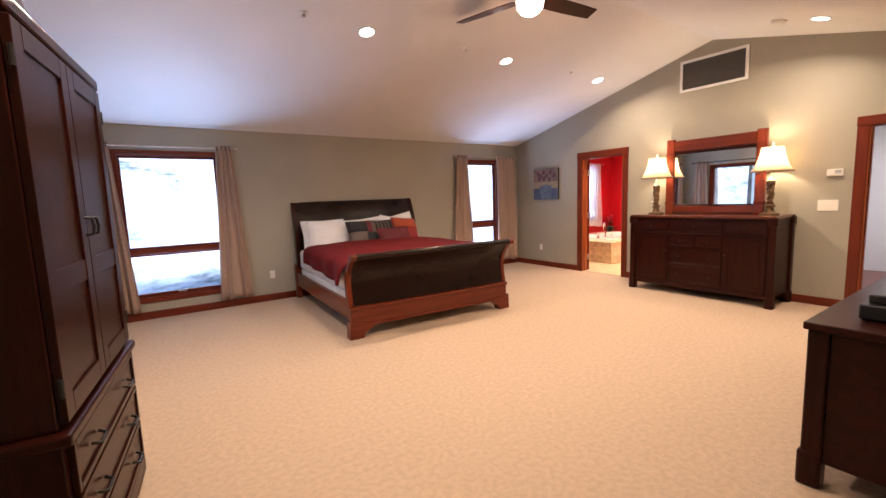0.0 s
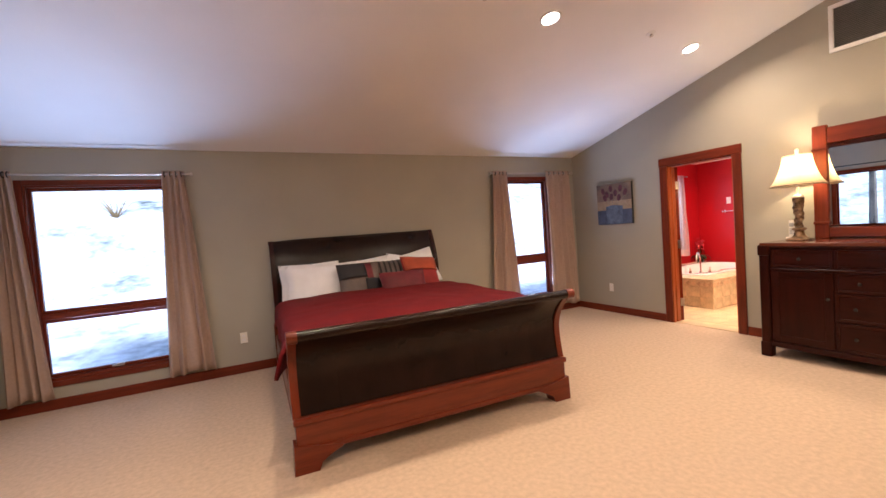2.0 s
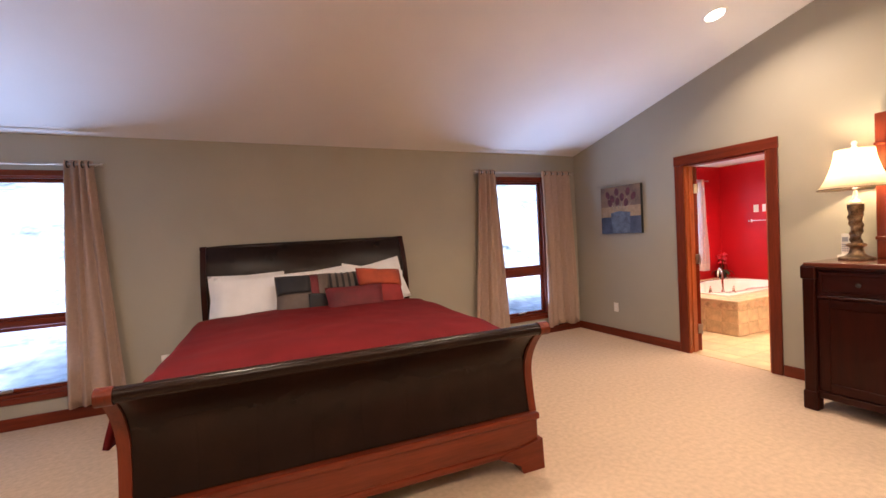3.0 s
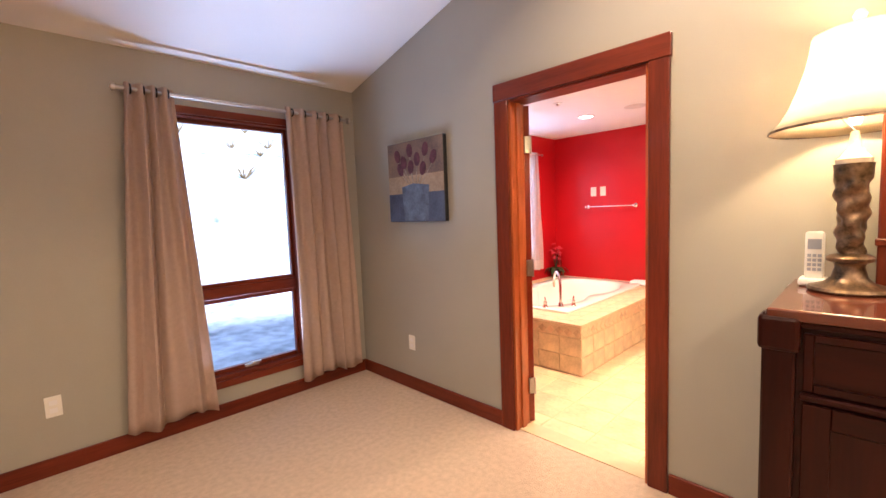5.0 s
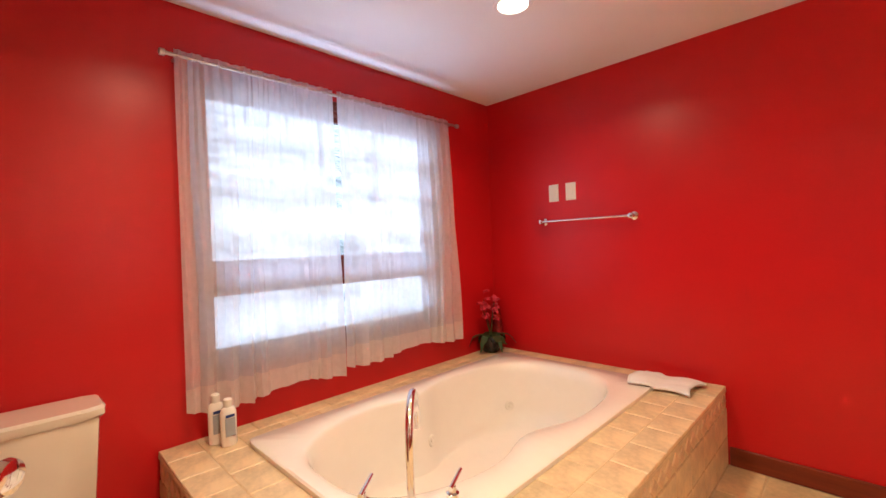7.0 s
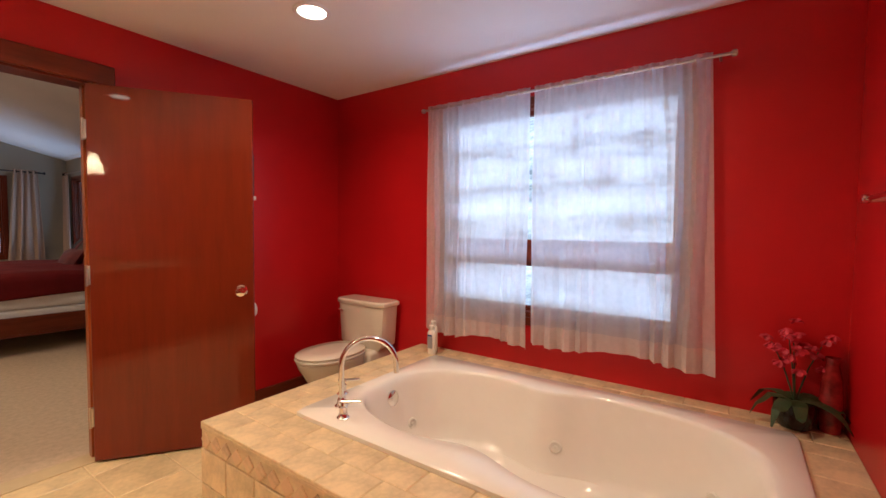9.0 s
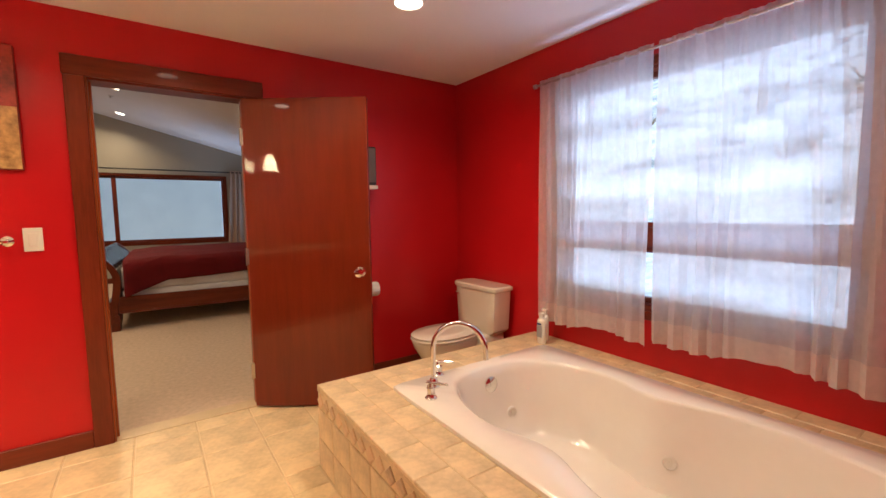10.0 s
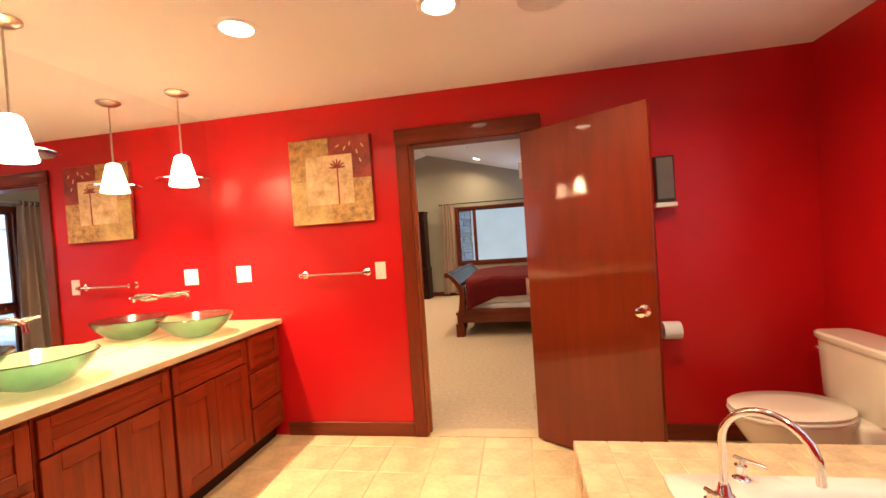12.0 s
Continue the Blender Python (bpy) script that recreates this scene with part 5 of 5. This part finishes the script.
def ov(cx, cy, a, b, z, n=36, sq=2.0):
    out = []
    for i in range(n):
        t = 2 * math.pi * i / n
        c, s = math.cos(t), math.sin(t)
        r = (abs(c) ** sq + abs(s) ** sq) ** (-1 / sq)
        out.append((cx + a * r * c, cy + b * r * s, z))
    return out


part("bowl", loft(bmesh.new(), [ov(0, -0.36, 0.11, 0.23, 0.0), ov(0, -0.36, 0.105, 0.225, 0.03), ov(0, -0.37, 0.10, 0.21, 0.14), ov(0, -0.42, 0.13, 0.24, 0.23), ov(0, -0.455, 0.178, 0.265, 0.33), ov(0, -0.46, 0.185, 0.27, 0.365), ov(0, -0.46, 0.18, 0.265, 0.372)]), CERAMIC, to, "", True)
part("rear_shelf", B(-0.17, 0.17, -0.26, -0.02, 0.22, 0.372, bev=0.03, seg=3), CERAMIC, to, "", True)
part("seat", loft(bmesh.new(), [ov(0, -0.465, 0.188, 0.265, 0.374, sq=2.2), ov(0, -0.465, 0.192, 0.27, 0.384, sq=2.2), ov(0, -0.465, 0.188, 0.266, 0.394, sq=2.2)]), CERAMIC, to, "", True)
part("lid", loft(bmesh.new(), [ov(0, -0.465, 0.186, 0.263, 0.397, sq=2.2), ov(0, -0.465, 0.189, 0.266, 0.408, sq=2.2), ov(0, -0.465, 0.178, 0.255, 0.417, sq=2.2), ov(0, -0.465, 0.10, 0.15, 0.421, sq=2.2)]), CERAMIC, to, "closed lid", True)
part("tank", loft(bmesh.new(), [ov(0, -0.105, 0.185, 0.085, 0.37, sq=8), ov(0, -0.105, 0.217, 0.092, 0.40, sq=8), ov(0, -0.105, 0.236, 0.097, 0.69, sq=8)]), CERAMIC, to, "", True)
part("tank_lid", loft(bmesh.new(), [ov(0, -0.105, 0.243, 0.102, 0.692, sq=8), ov(0, -0.105, 0.252, 0.107, 0.70, sq=8), ov(0, -0.105, 0.252, 0.107, 0.722, sq=8), ov(0, -0.105, 0.243, 0.098, 0.732, sq=8)]), CERAMIC, to, "", True)
part("flush_lever", tube(bmesh.new(), [(-0.20, -0.20, 0.645), (-0.20, -0.218, 0.645), (-0.15, -0.222, 0.640)], 0.007, 8), CHROME, to, "chrome flush lever", True)

# ---------------------------------------------------------------- vanity
VF = 2.65
UNITS = [(5.36, 5.725, "drawers"), (5.73, 6.335, "doors"), (6.34, 6.945, "doors"), (6.95, 7.365, "drawers"), (7.37, 7.97, "doors"), (7.975, 8.55, "doors")]
for a, b, kind in UNITS:
    t = thing("vanity_unit", (0, 0, 0), 0, "cherry vanity cabinet with " + ("three drawers" if kind == "drawers" else "two doors and false drawer"), "cabinet", "vanity cabinets")
    part("body", B(a, b, YM + 0.002, VF - 0.03, 0.10, 0.82), VANITY[2], t)
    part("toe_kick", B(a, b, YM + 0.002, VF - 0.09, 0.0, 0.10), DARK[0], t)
    if kind == "drawers":
        for z0, z1 in ((0.12, 0.335), (0.345, 0.56), (0.60, 0.80)):
            panel_front(t, "drawer", VF - 0.03, a + 0.01, b - 0.01, z0, z1, VANITY, 0, 1, 0.05, None, 0.02)
    else:
        panel_front(t, "false_drawer", VF - 0.03, a + 0.01, b - 0.01, 0.66, 0.80, VANITY, 0, 1, 0.045, None, 0.02)
        m2 = (a + b) / 2
        panel_front(t, "door", VF - 0.03, a + 0.01, m2 - 0.003, 0.12, 0.65, VANITY, 0, 1, 0.07, None, 0.02)
        panel_front(t, "door", VF - 0.03, m2 + 0.003, b - 0.01, 0.12, 0.65, VANITY, 0, 1, 0.07, None, 0.02)
ct = thing("vanity_counter", (0, 0, 0), 0, "cream laminate vanity counter along the mirror", "countertop")
part("slab", B(XB + 0.002, XF - 0.002, YM + 0.002, VF + 0.012, 0.823, 0.860, bev=0.004), COUNTER, ct)
vm = thing("vanity_mirror", (0, 0, 0), 0, "frameless wall mirror from counter to ceiling", "mirror")
part("mirror_glass", B(XB + 0.004, XF - 0.004, YM + 0.003, YM + 0.009, 0.863, ZB - 0.003), MIRROR, vm)


def vessel(x):
    t = thing("vessel_sink", (x, 2.40, 0.861), 0, "sea-green glass vessel sink on the counter", "sink", "vessel sinks")
    part("bowl", lathe(bmesh.new(), [(0.001, 0.006), (0.06, 0.006), (0.12, 0.035), (0.175, 0.085), (0.205, 0.125), (0.21, 0.13), (0.213, 0.125), (0.183, 0.078), (0.128, 0.026), (0.065, 0.0), (0.001, 0.0)], 48, caps=(False, False)), GREEN_GLASS, t, "", True)
    part("drain", lathe(bmesh.new(), [(0.022, 0.007), (0.02, 0.011), (0.001, 0.012)], 16, caps=(True, False)), CHROME, t, "", True)
    f = thing("wall_faucet", (x, YM + 0.009, 1.12), 0, "chrome wall-mounted basin faucet with lever handles", "faucet", "basin faucets")
    part("spout", tube(bmesh.new(), [(0, 0.0, 0.0), (0, 0.10, 0.012), (0, 0.17, 0.012), (0, 0.195, 0.0), (0, 0.20, -0.03)], 0.011, 12), CHROME, f, "", True)
    for s in (-0.09, 0.09):
        part("handle", tube(bmesh.new(), [(s, 0, 0), (s, 0.05, 0), (s * 1.05, 0.055, 0.006), (s * 1.7, 0.07, 0.012)], [0.02, 0.013, 0.010, 0.006], 12), CHROME, f, "", True)


vessel(5.86)
vessel(6.75)
PEND = glass("clear_disc_glass", (0.92, 0.97, 0.95), 0.02)
for x in (5.88, 6.77):
    y = 2.41
    t = thing("pendant_light", (x, y, 0), 0, "lit pendant with frosted cone shade and glass disc", "pendant light", "vanity pendants")
    part("canopy", lathe(bmesh.new(), [(0.065, ZB), (0.065, ZB - 0.008), (0.045, ZB - 0.022), (0.012, ZB - 0.03)], 24), NICKEL, t, "", True)
    part("stem", lathe(bmesh.new(), [(0.005, ZB - 0.02), (0.005, 1.965)], 10), NICKEL, t)
    part("shade", lathe(bmesh.new(), [(0.024, 1.975), (0.038, 1.965), (0.050, 1.915), (0.066, 1.845), (0.078, 1.795), (0.076, 1.79)], 28, caps=(True, False)), PSHADE, t, "glowing frosted glass cone", True)
    part("disc", lathe(bmesh.new(), [(0.070, 1.838), (0.142, 1.830), (0.143, 1.824), (0.069, 1.830)], 36, caps=(False, False)), PEND, t, "clear glass disc", True)
    lp = bpy.data.lights.new("pendant_bulb", "POINT")
    lp.energy, lp.color, lp.shadow_soft_size = 42, LAMP_BATH, 0.025
    new("pendant_bulb", lp).location = (x, y, 1.865)
# added fill under the hall ceiling; no fixture belongs to it
lh = bpy.data.lights.new("hall_fill_lamp", "AREA")
lh.energy, lh.size, lh.color = 12, 0.4, (1.0, 0.9, 0.8)
new("hall_fill_lamp", lh).matrix_world = pose(6.9, 0.4, 2.44)

# ---------------------------------------------------------------- outdoors
NX, NY = 90, 80


def land(x, y):
    rise = max(0.0, y - 8.5)
    west = max(0.0, -8.0 - x) * 0.25
    h = -0.22 + 0.42 * rise * min(1, rise / 6) if rise < 60 else -0.22 + 25.2
    return h + west + 0.25 * noise.noise((x * 0.15, y * 0.15, 0)) * min(1, max(0, (abs(x - 3) - 6) / 3, (y - 7.5) / 3)) + 0.08 * noise.noise((x * 0.6, y * 0.6, 3)) * min(1, rise)


xs = [(-1 + 2 * i / NX) for i in range(NX + 1)]
ys = [(-1 + 2 * j / NY) for j in range(NY + 1)]
sx = [3 + 30 * u + 900 * u ** 5 for u in xs]
sy = [6 + 26 * u + 900 * u ** 5 for u in ys]
me = bpy.data.meshes.new("ground")
me.from_pydata([(x, y, land(x, y)) for y in sy for x in sx], [], [(j * (NX + 1) + i, j * (NX + 1) + i + 1, (j + 1) * (NX + 1) + i + 1, (j + 1) * (NX + 1) + i) for j in range(NY) for i in range(NX)])
me.materials.append(SNOW)
me.polygons.foreach_set("use_smooth", [True] * len(me.polygons))
tagged(new("ground", me), "snow-covered hillside with patches of bare grass", "ground", "", "structure")

rt = random.Random(11)
for k in range(26):
    x, y = rt.uniform(-14, 18), rt.uniform(15, 34)
    if k < 5:
        x, y = rt.uniform(-12, -8.5), rt.uniform(7, 14)
    z = land(x, y) - 0.15
    H = rt.uniform(5, 9)
    t = thing("bare_tree", (x, y, z), rt.uniform(0, 360), "leafless winter tree on the snowy hillside", "tree", "hillside trees")
    bend = [rt.uniform(-0.3, 0.3) for _ in range(4)]
    spine = [(bend[0] * s * s, bend[1] * s * s, H * s) for s in [i / 8 for i in range(9)]]
    part("trunk", tube(bmesh.new(), spine, [0.13 * (1 - 0.85 * i / 8) for i in range(9)], 8), BARK, t, "", True)
    bm = bmesh.new()
    for b in range(34):
        s = rt.uniform(0.25, 0.97)
        p = Vector((bend[0] * s * s, bend[1] * s * s, H * s))
        a, L = rt.uniform(0, 6.28), (1.15 - s) * H * 0.24 * rt.uniform(0.6, 1.2)
        d = Vector((math.cos(a), math.sin(a), rt.uniform(0.3, 0.9))) * L
        tube(bm, [p, p + d * 0.5 + Vector((0, 0, 0.02)), p + d], [0.03 * (1.1 - s), 0.02 * (1.1 - s), 0.005], 5)
        for q in range(3):
            e = p + d * rt.uniform(0.4, 0.95)
            a2 = rt.uniform(0, 6.28)
            tube(bm, [e, e + Vector((math.cos(a2), math.sin(a2), 0.5)) * L * 0.35], [0.008, 0.003], 4)
    part("crown", bm, BARK, t, "bare limbs and twigs", True)
# low scrub on the hill
for k in range(40):
    x, y = rt.uniform(-10, 16), rt.uniform(14, 28)
    t = thing("shrub", (x, y, land(x, y) - 0.04), rt.uniform(0, 360), "dry brown shrub poking through snow", "shrub", "hillside shrubs")
    bm = bmesh.new()
    for b in range(26):
        a, L = rt.uniform(0, 6.28), rt.uniform(0.3, 0.8)
        d = Vector((math.cos(a) * 0.6, math.sin(a) * 0.6, rt.uniform(0.5, 1.1))) * L
        tube(bm, [(0, 0, 0), d * 0.5, d + Vector((0.05 * math.cos(a * 3), 0.05, 0))], [0.012, 0.008, 0.003], 4)
    part("twigs", bm, NEEDLE, t)

# neighbouring wing with cream siding and a stone chimney
wing = thing("house_wing", (0, 0, 0), 0, "cream-sided house wing with stone chimney, seen outside", "house")
part("wall", B(-9.5, -6.02, 2.9, 5.78, -0.5, 3.6), SIDING, wing)
part("roof", prism(bmesh.new(), [(1.9, 3.55), (6.1, 3.55), (6.1, 3.68), (4.2, 4.6), (1.9, 3.68)], 0, -9.8, -5.7), BARK, wing)
for k in range(20):
    part("siding_board", box(bmesh.new(), -0.012, 0.012, 2.95, 5.78, -0.1, 0.1, m=pose(-6.005, 0, -0.3 + k * 0.195, 0, -3)), SIDING, wing)
ch = part("chimney", B(-9.4, -6.02, 1.6, 2.94, -0.5, 3.56), GROUT, wing)

# ---------------------------------------------------------------- pieces: stones and tiles
rs = random.Random(3)
z = -0.4
while z < 3.4:
    h = rs.choice((0.14, 0.18, 0.22))
    y = 1.62
    while y < 2.86:
        w = min(rs.choice((0.22, 0.30, 0.38)), 2.93 - y)
        piece("stone", STONE, ch, (w - 0.02, h - 0.02, 0.08), (-6.01, y + w / 2, z + h / 2), (90, 0, 90), 0.012)
        y += w
    z += h

fl = bpy.data.objects["floor_bathroom"]
P = 0.305
x = 5.80 - 2 * P
while x < XF:
    y = 3.79 - 6 * P
    while y < YB:
        x0, x1, y0, y1 = max(x, XB + 0.002), min(x + P, XF - 0.002), max(y, YM + 0.3), min(y + P, YB - 0.002)
        if x0 > DX0 - 0.02 and y1 > DY0:
            y1 = min(y1, DY0 - 0.002)
        elif x1 > DX0 and y0 > DY0 - 0.02:
            x1 = min(x1, DX0 - 0.002)
        if x1 > DX0 and y1 > DY0:
            piece("tile", FLOORT, fl, (DX0 - 0.002 - x0, y1 - y0 - 0.007, 0.012), ((x0 + DX0 - 0.002) / 2, (y0 + y1) / 2, -0.006))
            x0 = DX0
            y1 = DY0 - 0.002
        if x1 - x0 > 0.03 and y1 - y0 > 0.03:
            piece("tile", FLOORT, fl, (x1 - x0 - 0.007, y1 - y0 - 0.007, 0.012), ((x0 + x1) / 2, (y0 + y1) / 2, -0.006))
        y += P
    x += P

# deck: top tiles in running bond, big face tiles, a diamond border
def top_tiles(x0, x1, y0, y1, lx, ly, along_x):
    k, v = 0, (y0 if along_x else x0)
    end = y1 if along_x else x1
    step = ly if along_x else lx
    while v < end - 0.02:
        v1 = min(v + step, end)
        u = (x0 if along_x else y0) - (0.5 * (lx if along_x else ly) if k % 2 else 0)
        uend, us, ust = (x1, x0, lx) if along_x else (y1, y0, ly)
        while u < uend - 0.02:
            a, b = max(u, us), min(u + ust, uend)
            if b - a > 0.02:
                q = (a, b, v, v1) if along_x else (v, v1, a, b)
                piece("deck_tile", TILE, deck, (q[1] - q[0] - 0.0035, q[3] - q[2] - 0.0035, 0.014), ((q[0] + q[1]) / 2, (q[2] + q[3]) / 2, DZ - 0.007))
            u += ust
        v += step
        k += 1


top_tiles(DX0, XF - 0.002, DY0, 4.862, 0.19, 0.143, True)
top_tiles(DX0, 6.532, 4.862, YB - 0.002, 0.141, 0.19, False)
top_tiles(6.532, XF - 0.002, 5.928, YB - 0.002, 0.19, 0.112, True)
top_tiles(8.378, XF - 0.002, 4.862, 5.928, 0.18, 0.19, False)


def face_tiles(u0, u1, place):
    u = u0
    while u < u1 - 0.02:
        b = min(u + 0.205, u1)
        for z0, z1 in ((0.0, 0.155), (0.155, 0.31)):
            place(TILE, "face_tile", (u + b) / 2, (z0 + z1) / 2, b - u - 0.005, z1 - z0 - 0.005, 0)
        u = b
    place(TILE, "cap_tile", (u0 + u1) / 2, 0.404, u1 - u0 - 0.004, 0.02, 0)
    k, u = 0, u0 + 0.042
    while u < u1 - 0.03:
        place(TILE2, "diamond", u, 0.352, 0.054, 0.054, 45)
        u += 0.082


def south(mat, nm, u, z, w, h, turn):
    o = piece(nm, mat, deck, (w, h, 0.012 if turn == 0 else 0.014), (u, DY0 + 0.006, z))
    o.rotation_euler = (radians(90), radians(turn), 0)


def west(mat, nm, u, z, w, h, turn):
    o = piece(nm, mat, deck, (w, h, 0.012 if turn == 0 else 0.014), (DX0 + 0.006, u, z))
    o.matrix_basis = Matrix.Translation((DX0 + 0.006, u, z)) @ pose(0, 0, 0, 0, 0, -90) @ pose(0, 0, 0, 90) @ pose(0, 0, 0, 0, 0, turn)


face_tiles(DX0, XF - 0.002, south)
face_tiles(DY0, YB - 0.002, west)
for nm, bmx in (("border_backing", B(DX0 + 0.004, XF - 0.003, DY0 + 0.005, DY0 + 0.011, 0.312, 0.392)), ("border_backing", B(DX0 + 0.005, DX0 + 0.011, DY0 + 0.012, YB - 0.003, 0.312, 0.392))):
    part(nm, bmx, TILE, deck)
